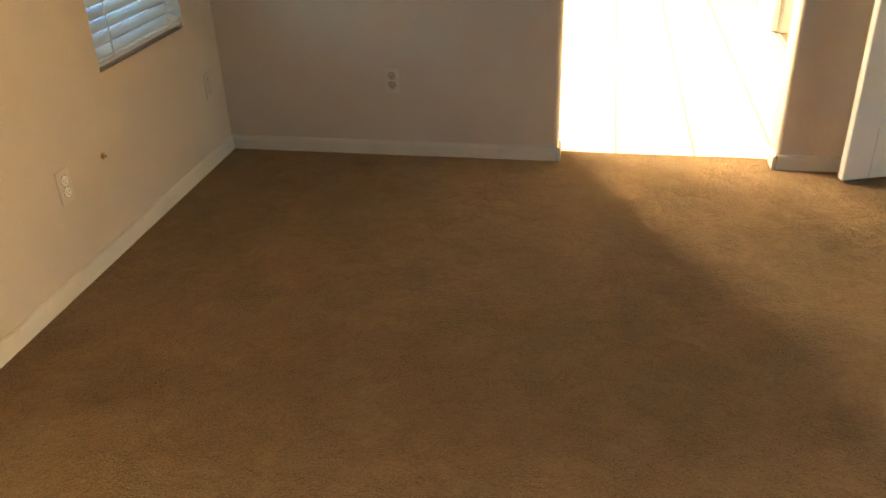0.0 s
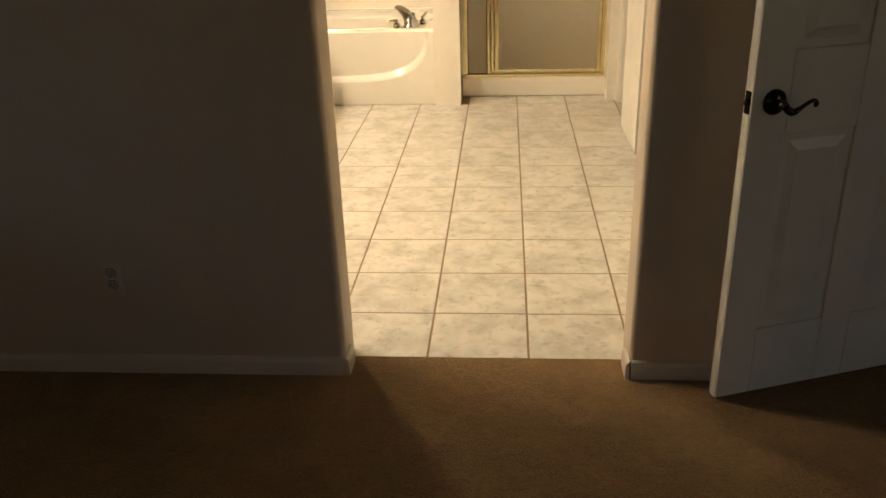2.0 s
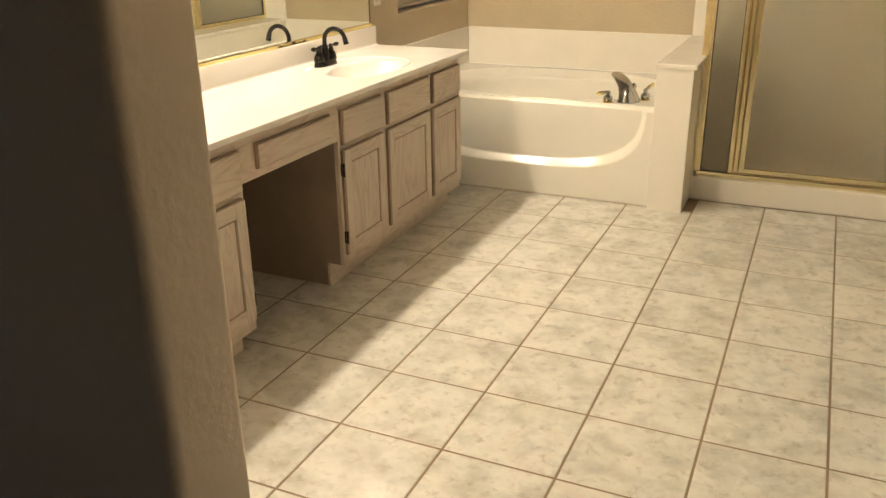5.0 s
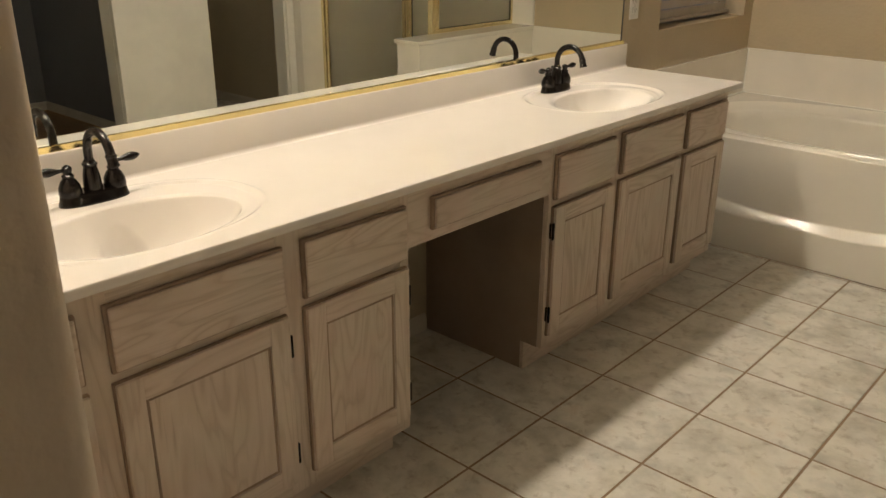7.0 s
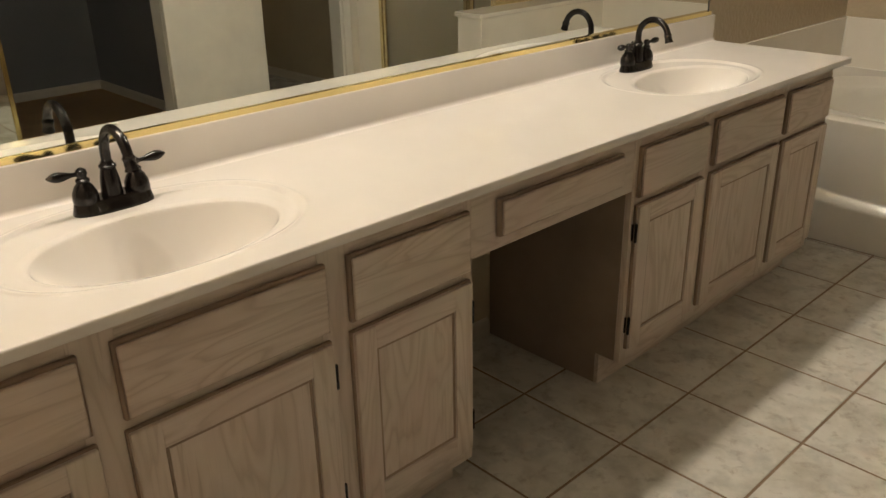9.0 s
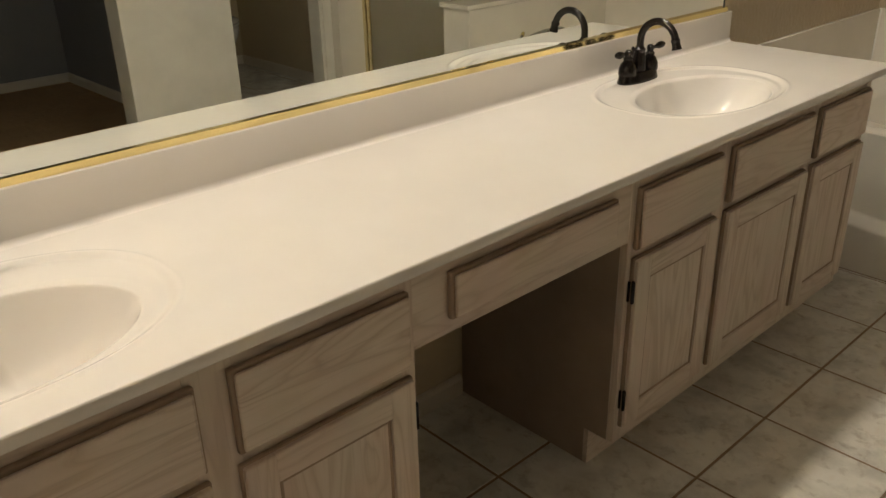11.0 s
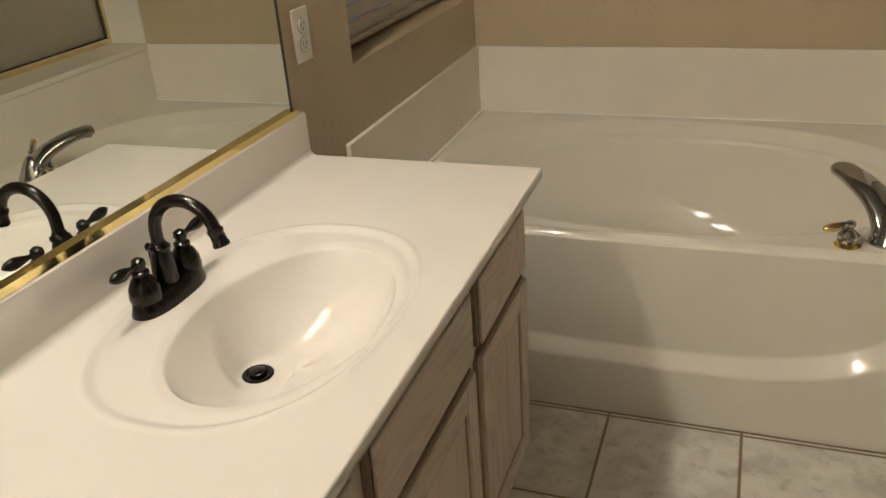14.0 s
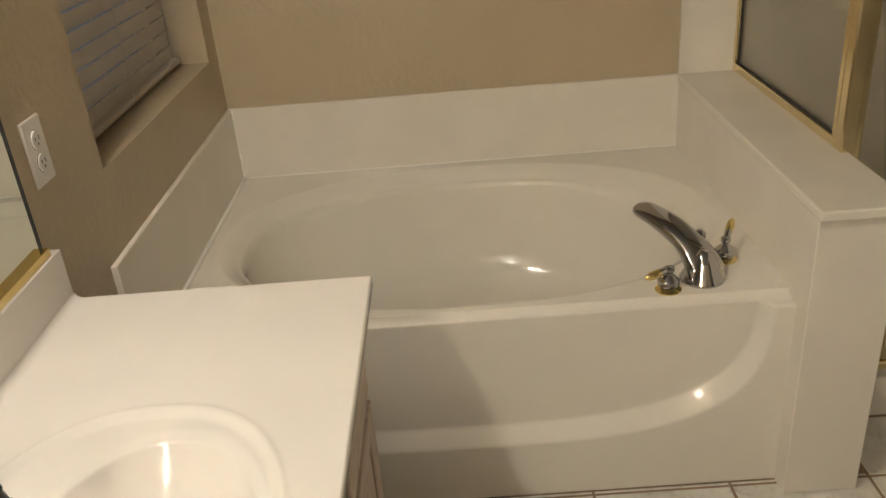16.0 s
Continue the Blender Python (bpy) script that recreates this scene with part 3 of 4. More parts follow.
def cabinet(y0, y1, fronts, label):
    c = thing("vanity_cabinet", (-1.4, (y0 + y1) / 2, 0), label, "cabinet", "bathroom vanity cabinets")
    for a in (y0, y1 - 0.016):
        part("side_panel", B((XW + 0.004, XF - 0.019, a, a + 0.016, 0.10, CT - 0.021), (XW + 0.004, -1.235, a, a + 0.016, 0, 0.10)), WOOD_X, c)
    part("bottom_panel", B((XW + 0.004, XF - 0.019, y0 + 0.016, y1 - 0.016, 0.10, 0.115)), WOOD_H, c)
    part("toe_kick", B((-1.235, -1.222, y0, y1, 0, 0.10)), WOOD_H, c)
    # face frame: stiles between the fronts, rails above, between and below
    lo = y0
    for a, b, _ in fronts + [(y1 - 0.012, y1, 0)]:
        part("face_stile", B((XF - 0.019, XF, lo, a + 0.012, 0.10, CT - 0.021), bevel=0.001), WOOD_V, c)
        lo = b - 0.012
    for a, b, _ in fronts:
        for z0, z1 in ((0.10, 0.155), (0.565, 0.595), (0.735, CT - 0.021)):
            part("face_rail", B((XF - 0.018, XF - 0.001, a + 0.012, b - 0.012, z0, z1)), WOOD_H, c)
    for a, b, h in fronts:
        drawer_front(c, a, b, 0.597, 0.737)
        flat_panel_door(c, a, b, 0.145, 0.575, h)
    return c


cabinet(VY0, 0.932, [(-0.235, 0.100, 0), (0.150, 0.546, 1), (0.596, 0.916, 1)], "pickled oak vanity cabinet of three doors on tile beside the doorway")
cabinet(1.528, 2.705, [(1.545, 1.872, -1), (1.918, 2.330, 0), (2.368, 2.685, 0)], "pickled oak vanity cabinet of three doors on tile beside the tub")
apron = thing("knee_space_drawer", (XF, 1.23, 0.7), "pickled oak drawer panel spanning the knee space between cabinets", "drawer")
part("frame_rail", B((XF - 0.019, XF - 0.001, 0.932, 1.528, 0.618, CT - 0.021)), WOOD_H, apron)
drawer_front(apron, 1.008, 1.468, 0.648, 0.737)

# countertop with two moulded oval bowls
XB, XC = XW + 0.002, -1.108   # back and front edge


def bowl_z(x, y):
    z = CT
    for yc in (0.342, 2.102):
        # raised ring around bowl and faucet
        dx = (x + 1.375) / (0.205 if x < -1.375 else 0.203)
        q = (abs(dx) ** 2.3 + abs((y - yc) / 0.288) ** 2.3) ** (1 / 2.3)
        z -= 0.005 * (1 - smoothstep(0.935, 1.0, q))
        z += 0.0014 * math.exp(-((q - 1.01) / 0.02) ** 2)
        # bowl, deepest below the faucet
        r = math.hypot((x + 1.339) / 0.145, (y - yc) / 0.225)
        if r < 1.10:
            z -= 0.004 * (1 - smoothstep(0.98, 1.10, r))
        if r < 1.0:
            rx = math.hypot((x + 1.339 + 0.085 * (1 - r) ** 2) / 0.145, (y - yc) / 0.225)
            z -= 0.119 * (1 - min(1, rx) ** 2.9)
    return z


def counter_z(x, y):
    """The bowls' surface, level round each drain."""
    z = bowl_z(x, y)
    for yc in (0.342, 2.102):
        d = math.hypot(x + 1.412, y - yc)
        if d < 0.06:
            f = 1 - smoothstep(0.026, 0.06, d)
            z = z * (1 - f) + bowl_z(-1.403, yc) * f
    return z


counter = thing("countertop", (-1.38, 1.24, CT), "glossy almond moulded countertop with two oval sinks on the oak cabinets", "countertop")
bm = bmesh.new()
xs = list(np.linspace(XB + 0.02, XC - 0.003, 220))
for a, b in ((0.342 - 0.30, 0.342 + 0.30), (2.102 - 0.30, 2.102 + 0.30)):
    sheet(bm, xs, np.linspace(a, b, 280), lambda x, y: Vector((x, y, counter_z(x, y))))
for a, b in ((VY0, 0.042), (0.642, 1.802), (2.402, VY1 - 0.003)):
    sheet(bm, [xs[0], xs[-1]], [a, b], lambda x, y: Vector((x, y, CT)))
# eased front edge and underside
edge = [(XC - 0.003, CT), (XC - 0.001, CT - 0.0009), (XC, CT - 0.003), (XC, CT - 0.019), (XC - 0.0015, CT - 0.021), (-1.17, CT - 0.021)]
sheet(bm, range(len(edge)), [VY0, VY1 - 0.003], lambda i, y: Vector((edge[i][0], y, edge[i][1])))
sheet(bm, range(len(edge) - 1), [XB + 0.02, XC - 0.003], lambda i, x: Vector((x, VY1 - 0.003 + (edge[i][0] - XC + 0.003), edge[i][1])))
sheet(bm, range(len(edge) - 1), [0, 1], lambda i, k: Vector((XC - 0.003 + k * (edge[i][0] - XC + 0.003), VY1 - 0.003 + (1 - k) * 0 + (0 if k else edge[i][0] - XC + 0.003), edge[i][1])))
part("worktop", bm, COUNTER, counter, smooth=50)
bm = B((XB, XB + 0.030, VY0, VY1 - 0.001, CT - 0.02, CT + 0.096), bevel=0.003, segs=2)
cove = [(XB + 0.0303 + 0.011 * (1 - math.cos(a)), CT + 0.0115 - 0.011 * math.sin(a)) for a in np.linspace(0, math.pi / 2, 7)]
part("backsplash", bm, COUNTER, counter, smooth=30)
bm = bmesh.new()
sheet(bm, range(7), [VY0, VY1 - 0.001], lambda i, y: Vector((cove[i][0], y, cove[i][1])))
part("cove", bm, COUNTER, counter, smooth="all")
for yc in (0.342, 2.102):
    zd = counter_z(-1.414, yc)
    part("drain", lathe(bmesh.new(), [(0.0245, zd - 0.004), (0.025, zd + 0.002), (0.023, zd + 0.0035), (0.0175, zd + 0.003), (0.016, zd + 0.001), (0.014, zd + 0.001), (0.0135, zd + 0.007), (0.010, zd + 0.0085), (0.003, zd + 0.009)], pose(-1.412, yc, 0), 28), BRONZE, counter, "dark bronze pop-up drain", smooth=True)


def sink_faucet():
    f = thing("sink_faucet", (0, 0, 0), "dark bronze two-lever faucet with arched spout on the counter", "faucet", "bathroom sink faucets")
    # boat-shaped base
    bm = bmesh.new()
    rings = []
    for k, z in ((1.0, 0), (1.0, 0.004), (0.93, 0.010), (0.84, 0.022), (0.74, 0.027)):
        rings.append([bm.verts.new((0.031 * k * math.copysign(abs(math.cos(a)) ** 0.8, math.cos(a)), 0.079 * (k * 0.35 + 0.65) * math.copysign(abs(math.sin(a)) ** 0.8, math.sin(a)), z)) for a in np.linspace(0, math.tau, 40, endpoint=False)])
    for a, b in zip(rings, rings[1:]):
        for i in range(40):
            bm.faces.new((a[i], a[(i + 1) % 40], b[(i + 1) % 40], b[i]))
    bm.faces.new(rings[0][::-1]), bm.faces.new(rings[-1])
    part("base", bm, BRONZE, f, smooth=40)
    for s in (-1, 1):
        part("valve_body", lathe(bmesh.new(), [(0.0235, 0.022), (0.0245, 0.028), (0.023, 0.042), (0.017, 0.055), (0.011, 0.062), (0.013, 0.064), (0.013, 0.068), (0.009, 0.071), (0.0085, 0.074), (0.011, 0.079), (0.0095, 0.086), (0.004, 0.090)], pose(0, s * 0.051, 0), 22), BRONZE, f, smooth=40)
        bm = bmesh.new()
        n = 14
        rr = [0.0045, 0.0048, 0.0045, 0.0042, 0.0048, 0.006, 0.0075, 0.0088, 0.0096, 0.0098, 0.0092, 0.0078, 0.0052, 0.0015]
        tube(bm, [(0.004 * i / n, s * (0.051 + 0.070 * i / n), 0.079 + 0.005 * i / n) for i in range(n)], rr, 12)
        part("lever", bm, BRONZE, f, smooth=60)
    part("spout_collar", lathe(bmesh.new(), [(0.0205, 0.024), (0.0205, 0.030), (0.018, 0.060), (0.014, 0.078), (0.0165, 0.081), (0.0165, 0.085), (0.0125, 0.088), (0.0115, 0.092)], Matrix(), 22), BRONZE, f, smooth=40)
    pts = [(0, 0, 0.080), (0, 0, 0.095), (0, 0, 0.108)]
    R = 0.054
    for a in np.linspace(0, radians(168), 20)[1:]:
        pts.append((R - R * math.cos(a), 0, 0.109 + R * math.sin(a)))
    part("spout", tube(bmesh.new(), pts, 0.0098, 16), BRONZE, f, smooth=60)
    x, z = pts[-1][0], pts[-1][2]
    d = (Vector(pts[-1]) - Vector(pts[-2])).normalized()
    tip = Matrix.Translation((x, 0, z)) @ d.to_track_quat("Z", "Y").to_matrix().to_4x4()
    part("aerator", lathe(bmesh.new(), [(0.0105, -0.004), (0.0125, -0.001), (0.0125, 0.002), (0.011, 0.004), (0.0115, 0.018), (0.013, 0.020), (0.013, 0.024), (0.009, 0.0245)], tip, 20), BRONZE, f, smooth=40)
    part("lift_rod", lathe(bmesh.new(), [(0.002, 0.02), (0.002, 0.075), (0.005, 0.078), (0.0055, 0.084), (0.002, 0.088)], pose(-0.021, 0, 0), 12), BRONZE, f, smooth=40)
    return f


faucet = sink_faucet()
faucet.location = (-1.549, 2.108, CT - 0.005)
copy_thing(faucet, pose(-1.552, 0.350, CT - 0.005))

# wall mirror in a thin gold frame
MZ0, MZ1, MY0, MY1 = 0.8965, 1.93, VY0 + 0.02, 2.708
mirror = thing("wall_mirror", (XW, 1.23, MZ0), "wide wall mirror in a thin gold channel above the backsplash", "mirror")
pane = part("glass", B((-0.0025, 0.0025, -(MY1 - MY0) / 2 + 0.004, (MY1 - MY0) / 2 - 0.004, 0, MZ1 - MZ0 - 0.008)), MIRROR)
pane.parent = mirror
pane.matrix_local = pose(0.0175, (MY0 + MY1) / 2 - 1.23, 0.004, 0, 0, 0.2)      # the glass stands a hair out of square
FX = XW + 0.0278              # front of the channel
part("frame", B((XW, FX, MY0, MY1, MZ0, MZ0 + 0.0145), bevel=0.0008), BRASS, mirror, "polished gold mirror channel")
part("top_clip", B((XW, FX, MY0, MY1, MZ1 - 0.012, MZ1), bevel=0.0008), BRASS, mirror, "polished gold mirror channel")
seam = part("seam", B((0.0027, 0.0035, -(MY1 - MY0) / 2 + 0.005, (MY1 - MY0) / 2 - 0.005, 0.0106, 0.0138)), BLACK, label="dark seam along the glass edge")
seam.parent = mirror
seam.matrix_local = pane.matrix_local
part("side_edge", B((XW, XW + 0.0178, MY1 - 0.0038, MY1 - 0.0022, MZ0 + 0.0145, MZ1 - 0.012)), BLACK, mirror, "dark seam along the glass edge")
part("side_edge", B((XW, XW + 0.0245, MY0 + 0.0005, MY0 + 0.0035, MZ0 + 0.0145, MZ1 - 0.012)), BLACK, mirror, "dark seam along the glass edge")

# vanity light bars
GLOBE_MAT = glow("lit_globe_glass", LAMP_COLOR, GLOBE)
for yc in LIGHTS_Y:
    bar = thing("vanity_light", (XW, yc, 2.08), "gold light bar with lit round globes above the mirror", "wall lamp", "vanity light bars")
    part("back_plate", B((XW, XW + 0.03, yc - 0.36, yc + 0.36, 2.03, 2.13), bevel=0.004), BRASS, bar)
    for k in (-1.5, -0.5, 0.5, 1.5):
        part("socket", lathe(bmesh.new(), [(0.028, 0), (0.026, 0.02), (0.02, 0.03)], pose(XW + 0.03, yc + k * 0.18, 2.08, 0, 90), 16), BRASS, bar, smooth=True)
        bm = bmesh.new()
        bmesh.ops.create_uvsphere(bm, u_segments=16, v_segments=10, radius=0.048, matrix=pose(XW + 0.102, yc + k * 0.18, 2.08))
        part("globe", bm, GLOBE_MAT, bar, "lit frosted glass globe", smooth="all")

# ---- tub ----
TX0, TX1, TY0, TY1 = XW + 0.018, -0.225, 3.060, YN - 0.006
DZ = 0.510
tub = thing("bathtub", (-0.93, 3.5, 0), "almond oval soaking tub with a scooped apron set between marble walls", "bathtub")


def tub_z(x, y):
    cx, cy, ax, ay = -0.935, 3.545, 0.660, 0.435
    q = (abs((x - cx) / ax) ** 2.25 + abs((y - cy) / ay) ** 2.25) ** (1 / 2.25)
    z = DZ - 0.010 * (1 - smoothstep(0.985, 1.03, q))
    if q < 1:
        z -= 0.030 * smoothstep(0, 0.08, 1 - q)
        r = (abs((x - cx) / (ax * 0.93)) ** 2.2 + abs((y - cy) / (ay * 0.91)) ** 2.2) ** (1 / 2.2)
        if r < 1:
            z -= 0.345 * (1 - r ** 7) ** 0.7
    return z


def tub_point(a, k):
    """k below 2: share of the way to the bowl's rim; from 2 to 3 on to the deck's edge."""
    c, sn = math.cos(a), math.sin(a)
    rim = 1.04 / (abs(c / 0.660) ** 2.25 + abs(sn / 0.435) ** 2.25) ** (1 / 2.25)
    edge = min((TX1 + 0.935 if c > 0 else -0.935 - TX0) / max(abs(c), 1e-9), (TY1 - 3.545 if sn > 0 else 3.545 - TY0 - 0.018) / max(abs(sn), 1e-9))
    d = rim * k / 2 if k <= 2 else rim + (edge - rim) * (k - 2)
    x, y = -0.935 + c * d, 3.545 + sn * d
    return Vector((x, y, tub_z(x, y)))


bm = bmesh.new()
corners = [math.atan2(y - 3.545, x + 0.935) for x in (TX0, TX1) for y in (TY0 + 0.018, TY1)]
turn = sorted(list(np.linspace(-math.pi, math.pi, 181)) + corners)
sheet(bm, turn, list(np.linspace(0.001, 1.4, 16)) + list(np.linspace(1.44, 2.0, 34)) + [2.3, 2.65, 3.0], tub_point)


def apron_y(x, z):
    """The apron: a scooped upper face, and a lower one that stands proud below a swept ledge."""
    u, v = abs(x + 0.942), max(0.0, 0.52 - z)
    inner = ((u / 0.648) ** 3.0 + (v / 0.324) ** 3.0) ** (1 / 3.0)
    outer = ((u / 0.672) ** 3.3 + (v / 0.361) ** 3.3) ** (1 / 3.3)
    t = 1.0 if inner <= 1 else 0.0 if outer >= 1 else (1 - outer) / (1 - outer + inner - 1)
    return 3.028 + 0.034 * t


zs = list(np.linspace(0.002, DZ - 0.018, 100))
sheet(bm, np.linspace(TX0, TX1, 300), range(len(zs) + 6), lambda x, i: Vector((x, apron_y(x, zs[i]), zs[i])) if i < len(zs)
      else Vector((x, apron_y(x, zs[-1]) * (1 - math.sin((i - len(zs) + 1) * math.pi / 12)) + (TY0 + 0.018) * math.sin((i - len(zs) + 1) * math.pi / 12) - 0.002 * math.sin((i - len(zs) + 1) * math.pi / 6), DZ - 0.018 + 0.018 * (1 - math.cos((i - len(zs) + 1) * math.pi / 12)))))
part("shell", bm, ACRYLIC, tub, smooth="all")
part("tub_drain", lathe(bmesh.new(), [(0.03, 0.118), (0.032, 0.126), (0.026, 0.129), (0.01, 0.130)], pose(-0.50, 3.545, 0.0), 24), CHROME, tub, "round chrome tub drain", smooth=True)

# marble surround
part("wainscot_west", B((XW, XW + 0.014, 2.958, YN - 0.0145, 0, 0.745), bevel=0.002), MARBLE, label="almond cultured marble panel beneath the window", kind="structure", category="wall")
part("wainscot_north", B((XW + 0.001, -0.205, YN - 0.014, YN, 0.40, 0.745), bevel=0.002), MARBLE, label="almond cultured marble panel behind the tub", kind="structure", category="wall")
part("caulk", B((XW + 0.014, XW + 0.024, 2.985, YN - 0.014, DZ - 0.004, DZ + 0.006), (XW + 0.0138, XW + 0.0185, YN - 0.020, YN - 0.0138, DZ, 0.745), (XW + 0.019, -0.225, YN - 0.0145, YN - 0.019, DZ - 0.004, DZ + 0.003)), CAULK, label="pale caulk bead", kind="structure", category="trim")

pony = thing("pony_wall", (-0.137, 3.5, 0), "low almond marble half wall between tub and shower, capped", "half wall", kind="structure")
part("core", B((-0.225, -0.050, 2.975, YN - 0.001, 0, 0.722), bevel=0.002), MARBLE, pony)
part("cap", B((-0.229, -0.036, 2.962, YN - 0.0005, 0.7225, 0.745), bevel=0.004, segs=2), MARBLE, pony)

# chrome and brass tub filler
filler = thing("tub_faucet", (-0.38, 3.16, DZ), "chrome arched tub spout with brass-tipped handles on the tub deck", "faucet")
ux, uy = -0.54, 0.84          # the spout reaches over the bowl
pts, rad = [], []
for k in np.linspace(0, 1, 22):
    a = k * 1.5
    reach, rise = 0.215 * (1 - math.cos(a)) / (1 - math.cos(1.5)), 0.112 * math.sin(a)
    pts.append((-0.388 + ux * reach, 3.152 + uy * reach, DZ - 0.004 + rise))
    rad.append(0.058 - 0.019 * smoothstep(0, 0.6, k) - 0.006 * smoothstep(0.6, 0.97, k) - 0.009 * smoothstep(0.95, 1, k))
bm = tube(bmesh.new(), pts, rad, 22, 0.56, side=Vector((uy, -ux, 0)))
part("spout", bm, CHROME, filler, "arched chrome spout", smooth=60)
part("outlet", lathe(bmesh.new(), [(0.010, 0), (0.010, 0.014), (0.008, 0.016)], pose(pts[-2][0], pts[-2][1], pts[-2][2] - 0.022), 16), CHROME, filler, smooth=True)
for hx, hy, ang in ((-0.487, 3.107, 200), (-0.320, 3.232, 60)):
    part("escutcheon", lathe(bmesh.new(), [(0.029, 0), (0.030, 0.003), (0.022, 0.007), (0.016, 0.010)], pose(hx, hy, DZ), 26), BRASS, filler, "polished brass escutcheon", smooth=True)
    part("stem", lathe(bmesh.new(), [(0.017, 0.008), (0.021, 0.011), (0.024, 0.015), (0.0225, 0.0165), (0.0255, 0.020), (0.024, 0.0235), (0.0245, 0.027), (0.021, 0.031), (0.019, 0.0325), (0.015, 0.037), (0.009, 0.041), (0.0085, 0.045), (0.012, 0.049), (0.012, 0.057), (0.006, 0.061)], pose(hx, hy, DZ), 22), CHROME, filler, smooth=40)
    c, s = math.cos(radians(ang)), math.sin(radians(ang))
    rise = 0.026 if ang == 60 else -0.010
    at = [(hx + c * k * 0.062, hy + s * k * 0.062, DZ + 0.054 + rise * k) for k in np.linspace(0, 1, 9)]
    part("handle_neck", tube(bmesh.new(), at[:4], [0.006, 0.0075, 0.0085, 0.0088], 14), CHROME, filler, "chrome lever neck", smooth=50)
    part("handle", tube(bmesh.new(), at[3:], [0.0092, 0.0098, 0.0100, 0.0096, 0.0080, 0.003], 14), BRASS, filler, "brass lever handle", smooth=50)
part("bell", lathe(bmesh.new(), [(0.051, 0), (0.052, 0.003), (0.050, 0.007), (0.043, 0.020), (0.036, 0.034), (0.029, 0.048), (0.021, 0.062), (0.010, 0.074)], pose(-0.398, 3.148, DZ), 36), CHROME, filler, "flared chrome spout base", smooth=60)
part("diverter", lathe(bmesh.new(), [(0.009, 0), (0.007, 0.03), (0.010, 0.05), (0.014, 0.066), (0.014, 0.076), (0.006, 0.084)], pose(-0.383, 3.232, DZ), 16), CHROME, filler, smooth=40)

# ---- shower ----
GY = 3.285
part("shower_curb", B((-0.050, 0.952, 3.235, 3.335, 0, 0.128), bevel=0.006, segs=2), MARBLE, label="low almond marble shower curb", kind="structure", category="curb")
part("shower_pan", B((-0.050, XE, 3.335, YN, 0, 0.05)), MARBLE, label="almond shower floor", kind="structure", category="floor")
part("shower_wall_panel", B((-0.225, XE, YN - 0.012, YN - 0.0005, 0.7455, 2.1), (-0.050, XE, YN - 0.012, YN - 0.0005, 0.05, 0.7455), (0.952, XE, 3.094, YN - 0.012, 0, 2.1)), MARBLE, label="almond marble shower wall panels", kind="structure", category="wall")
screen = thing("shower_screen", (0.45, GY, 0.128), "gold framed shower enclosure with grey obscure glass on the curb", "shower enclosure")
ZT = 1.90
part("sill_track", B((-0.030, 0.952, GY - 0.022, GY + 0.022, 0.128, 0.152), bevel=0.003), BRUSHED, screen)
part("header", B((-0.030, 0.952, GY - 0.018, GY + 0.018, ZT - 0.03, ZT), bevel=0.003), BRUSHED, screen)
part("post", B((-0.050, -0.012, GY - 0.016, GY + 0.016, 0.152, ZT - 0.03), bevel=0.004), BRUSHED, screen)
part("post", B((0.125, 0.150, GY - 0.018, GY + 0.018, 0.152, ZT - 0.03), bevel=0.010, segs=4), BRUSHED, screen)
part("post", B((0.1505, 0.178, GY - 0.014, GY + 0.014, 0.156, ZT - 0.034), bevel=0.011, segs=4), BRUSHED, screen)
part("post", B((0.923, 0.952, GY - 0.018, GY + 0.018, 0.152, ZT - 0.03), bevel=0.004), BRUSHED, screen)
sdoor = part("door", B((0.180, 0.205, GY - 0.012, GY + 0.012, 0.158, ZT - 0.035), (0.893, 0.918, GY - 0.012, GY + 0.012, 0.158, ZT - 0.035), (0.205, 0.893, GY - 0.012, GY + 0.012, 0.158, 0.185), (0.205, 0.893, GY - 0.012, GY + 0.012, ZT - 0.06, ZT - 0.035), bevel=0.003), BRUSHED, screen, "gold framed shower door")
part("pane", B((0.205, 0.893, GY - 0.003, GY + 0.003, 0.185, ZT - 0.06)), FROST, sdoor, "grey obscure glass")
part("pane", B((-0.008, 0.121, GY - 0.003, GY + 0.003, 0.156, ZT - 0.03)), FROST, screen, "grey obscure glass")
part("gasket", B((-0.012, -0.008, GY - 0.005, GY + 0.005, 0.152, ZT - 0.03), (0.121, 0.125, GY - 0.005, GY + 0.005, 0.152, ZT - 0.03), (-0.008, 0.121, GY - 0.005, GY + 0.005, 0.152, 0.156)), BLACK, screen, "black glazing seal")
PX = -0.045
part("side_frame", B((PX - 0.014, PX + 0.014, 3.302, YN - 0.0125, 0.7455, 0.770), (PX - 0.014, PX + 0.014, 3.302, 3.325, 0.770, ZT), (PX - 0.014, PX + 0.014, YN - 0.035, YN - 0.0125, 0.770, ZT), (PX - 0.014, PX + 0.014, 3.325, YN - 0.035, ZT - 0.025, ZT), bevel=0.003), BRUSHED, screen)
part("side_pane", B((PX - 0.003, PX + 0.003, 3.325, YN - 0.035, 0.770, ZT - 0.025)), FROST, screen, "grey obscure glass")
part("side_gasket", B((PX - 0.006, PX + 0.006, 3.329, YN - 0.039, 0.770, 0.775), (PX - 0.006, PX + 0.006, 3.325, 3.329, 0.770, ZT - 0.025), (PX - 0.006, PX + 0.006, YN - 0.039, YN - 0.035, 0.770, ZT - 0.025)), BLACK, screen, "black glazing seal")
part("corner_post", B((PX - 0.016, PX + 0.02, GY - 0.020, 3.3015, 0.7455, ZT), bevel=0.004), BRUSHED, screen)

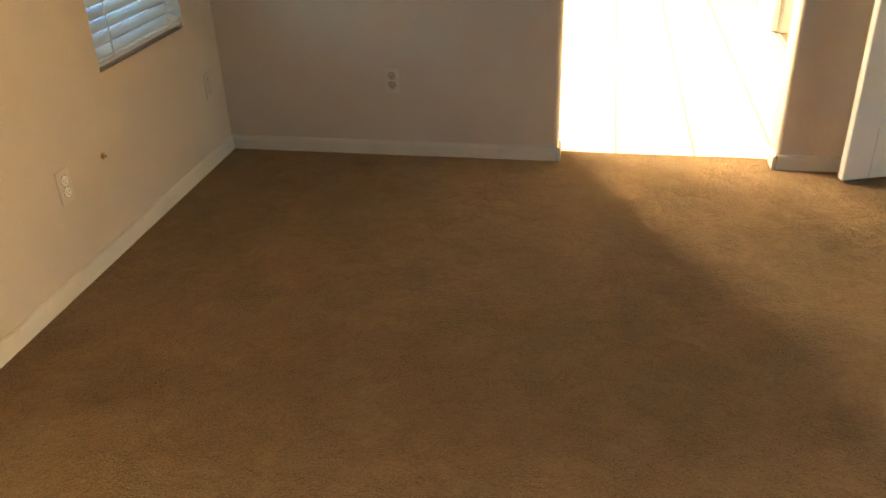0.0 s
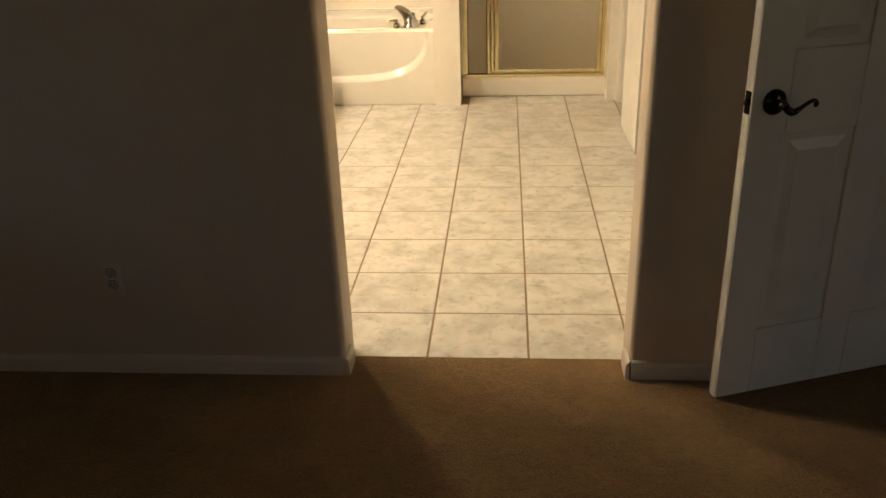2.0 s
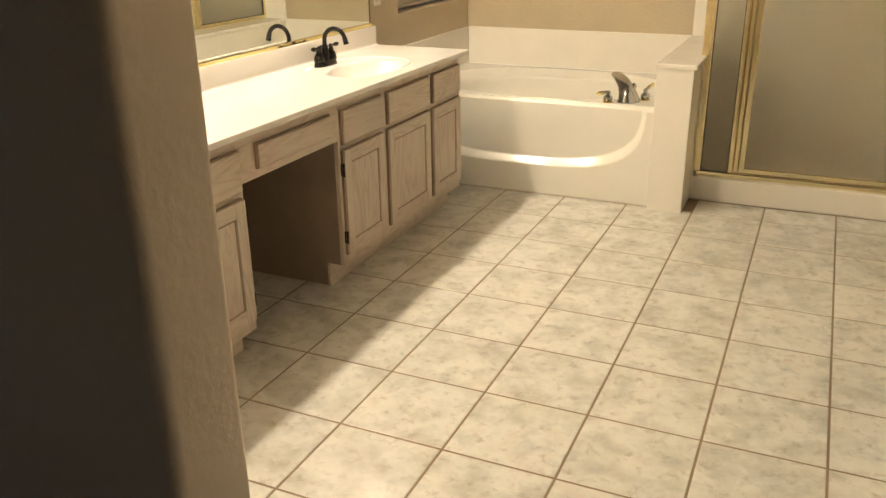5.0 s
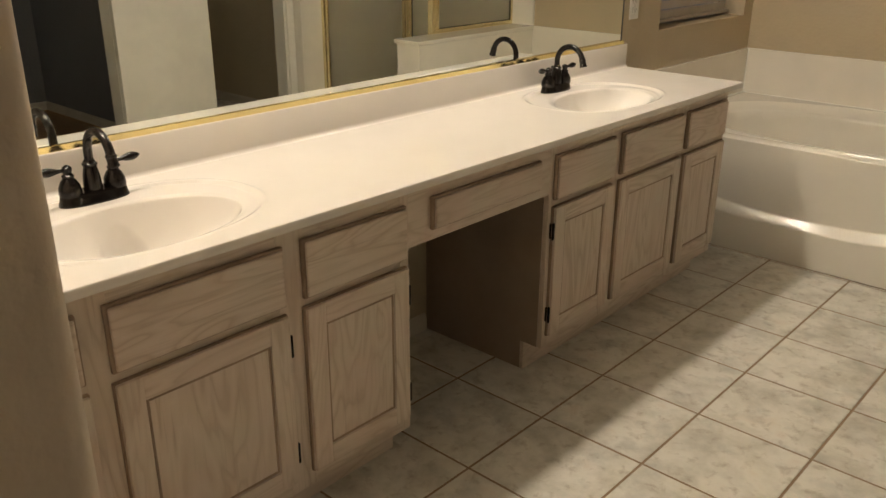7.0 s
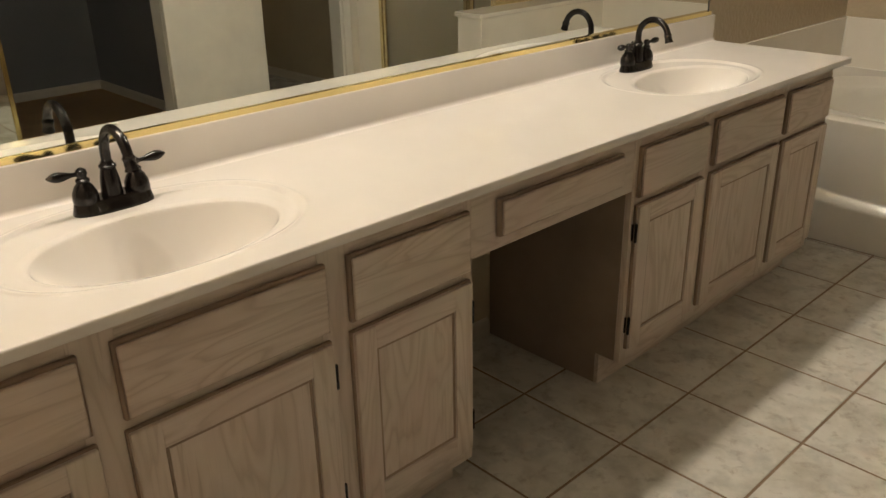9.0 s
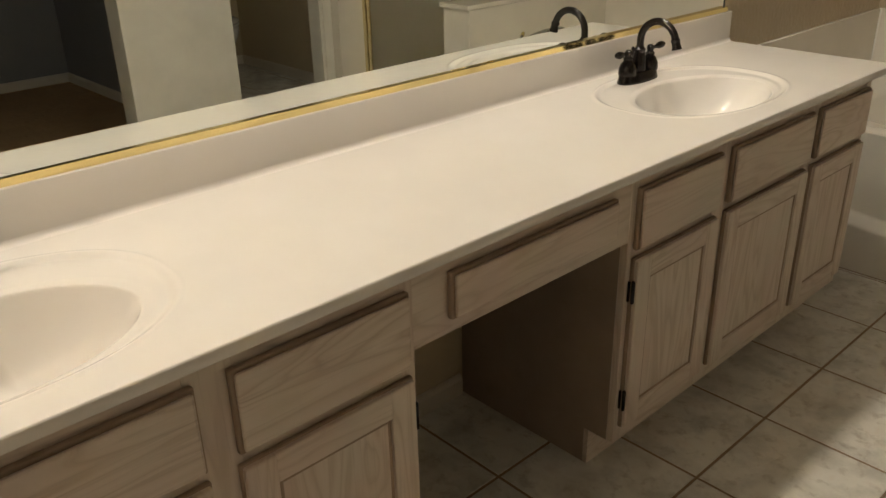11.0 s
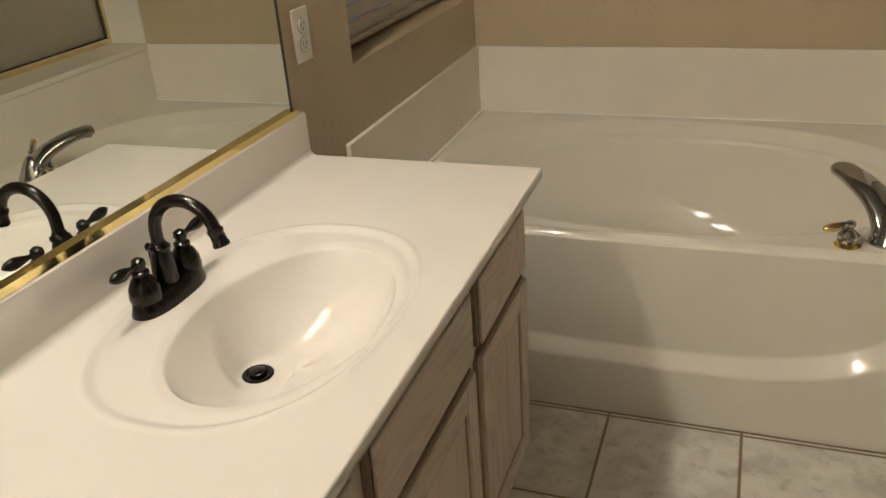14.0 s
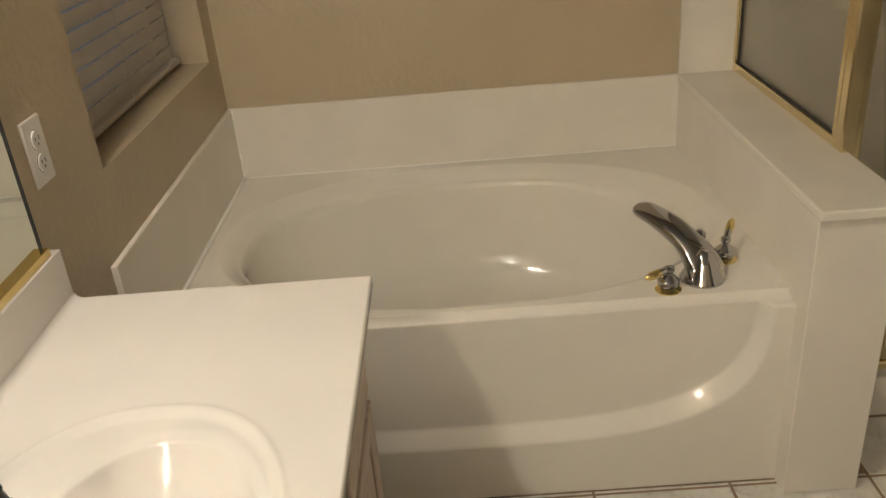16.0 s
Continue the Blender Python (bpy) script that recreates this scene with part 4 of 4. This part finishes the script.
# mirrored closet door, slid to one side, in a gold frame
cdoor = thing("closet_mirror_door", (XE + 0.05, 0.7, 0), "sliding mirrored closet door in a thin gold frame", "closet door")
CY = 1.04
part("mirror_pane", B((XE + 0.046, XE + 0.052, CL0 + 0.025, CY - 0.022, 0.04, 2.0)), MIRROR, cdoor)
part("frame", B((XE + 0.038, XE + 0.060, CY - 0.022, CY, 0.012, 2.03), (XE + 0.038, XE + 0.060, CL0 + 0.016, CY - 0.022, 0.012, 0.04), (XE + 0.038, XE + 0.060, CL0 + 0.016, CY - 0.022, 2.0, 2.03), bevel=0.002), BRASS, cdoor, "polished gold door frame")

# ---- toilet ----
toilet = thing("toilet", (2.25, 2.93, 0), "white two-piece toilet with closed lid on tile", "toilet")


def oval(bm, rings, n=32):
    """Rings of (x centre, half length, half width, z, squareness)."""
    rr = []
    for cx, lx, ly, z, e in rings:
        rr.append([bm.verts.new((cx + lx * math.copysign(abs(math.cos(a)) ** e, math.cos(a)), 2.93 + ly * math.copysign(abs(math.sin(a)) ** e, math.sin(a)), z)) for a in np.linspace(0, math.tau, n, endpoint=False)])
    for a, b in zip(rr, rr[1:]):
        for i in range(n):
            bm.faces.new((a[i], a[(i + 1) % n], b[(i + 1) % n], b[i]))
    bm.faces.new(rr[0][::-1]), bm.faces.new(rr[-1])
    return bm


part("bowl", oval(bmesh.new(), [(2.25, 0.27, 0.115, 0, 0.8), (2.25, 0.27, 0.115, 0.03, 0.8), (2.26, 0.235, 0.09, 0.06, 0.85), (2.25, 0.22, 0.085, 0.16, 0.9), (2.235, 0.25, 0.13, 0.25, 0.95), (2.22, 0.27, 0.175, 0.33, 1), (2.22, 0.28, 0.185, 0.385, 1), (2.22, 0.27, 0.18, 0.395, 1)]), PORCELAIN, toilet, smooth=60)
part("seat", oval(bmesh.new(), [(2.215, 0.275, 0.185, 0.397, 1), (2.215, 0.282, 0.19, 0.405, 1), (2.215, 0.275, 0.185, 0.414, 1)]), PORCELAIN, toilet, smooth=50)
part("lid", oval(bmesh.new(), [(2.215, 0.275, 0.187, 0.419, 1), (2.215, 0.28, 0.19, 0.427, 1), (2.215, 0.26, 0.175, 0.436, 1)]), PORCELAIN, toilet, smooth=50)
part("tank", B((2.42, 2.605, 2.72, 3.14, 0.37, 0.73), bevel=0.02, segs=3), PORCELAIN, toilet, smooth=40)
part("tank_lid", B((2.41, 2.612, 2.71, 3.15, 0.731, 0.765), bevel=0.01, segs=2), PORCELAIN, toilet, smooth=40)
part("flush_lever", tube(bmesh.new(), [(2.415, 2.77, 0.68), (2.40, 2.77, 0.68), (2.398, 2.80, 0.675), (2.398, 2.84, 0.67)], 0.006, 8), CHROME, toilet, smooth=40)

# ---- floor tiles: pieces of the floor ----
tile_meshes = {}


def floor_tile(x0, x1, y0, y1, k):
    key = (round(x1 - x0, 4), round(y1 - y0, 4))
    if key not in tile_meshes:
        w, d = key
        bm = bmesh.new()
        lo, up = [], []
        for sx, sy in ((-1, -1), (1, -1), (1, 1), (-1, 1)):
            lo.append(bm.verts.new((sx * w / 2, sy * d / 2, -0.003)))
            up.append(bm.verts.new((sx * (w / 2 - 0.0028), sy * (d / 2 - 0.0028), 0)))
        mid = [bm.verts.new((v.co.x + (0.001 if v.co.x < 0 else -0.001), v.co.y + (0.001 if v.co.y < 0 else -0.001), -0.001)) for v in lo]
        for a, b in ((lo, mid), (mid, up)):
            for i in range(4):
                bm.faces.new((a[i], a[(i + 1) % 4], b[(i + 1) % 4], b[i]))
        bm.faces.new(up)
        me = bpy.data.meshes.new("tile")
        bm.to_mesh(me)
        bm.free()
        me.materials.append(TILE)
        tile_meshes[key] = me
    o = new("tile", tile_meshes[key])
    o.parent = floor
    rng = random.Random(k)
    o.location = ((x0 + x1) / 2, (y0 + y1) / 2, rng.uniform(-0.0003, 0.0003))
    o.rotation_euler = (rng.uniform(-0.0008, 0.0008), rng.uniform(-0.0008, 0.0008), 0)


G = 0.0028
for i in range(-5, 8):
    for j in range(-1, 12):
        x0, x1, y0, y1 = i * P + G, (i + 1) * P - G, j * P + G, (j + 1) * P - G
        y0 = max(y0, -0.303)
        if i * P < XE:
            x0 = max(x0, XW + 0.002)
            hi = 3.232 if i >= 0 else 3.0265
            y1 = min(y1, hi)
            if i * P + P > XE and not (2.43 < (y0 + y1) / 2 < 3.02):
                x1 = min(x1, XE - 0.002)
        else:
            if j * P + P < 2.36 or j * P > 3.40:
                continue
            y0, y1, x1 = max(y0, 2.345), min(y1, 3.405), min(x1, 2.615)
        if x1 - x0 > 0.01 and y1 - y0 > 0.006:
            floor_tile(x0, x1, y0, y1, i * 40 + j)
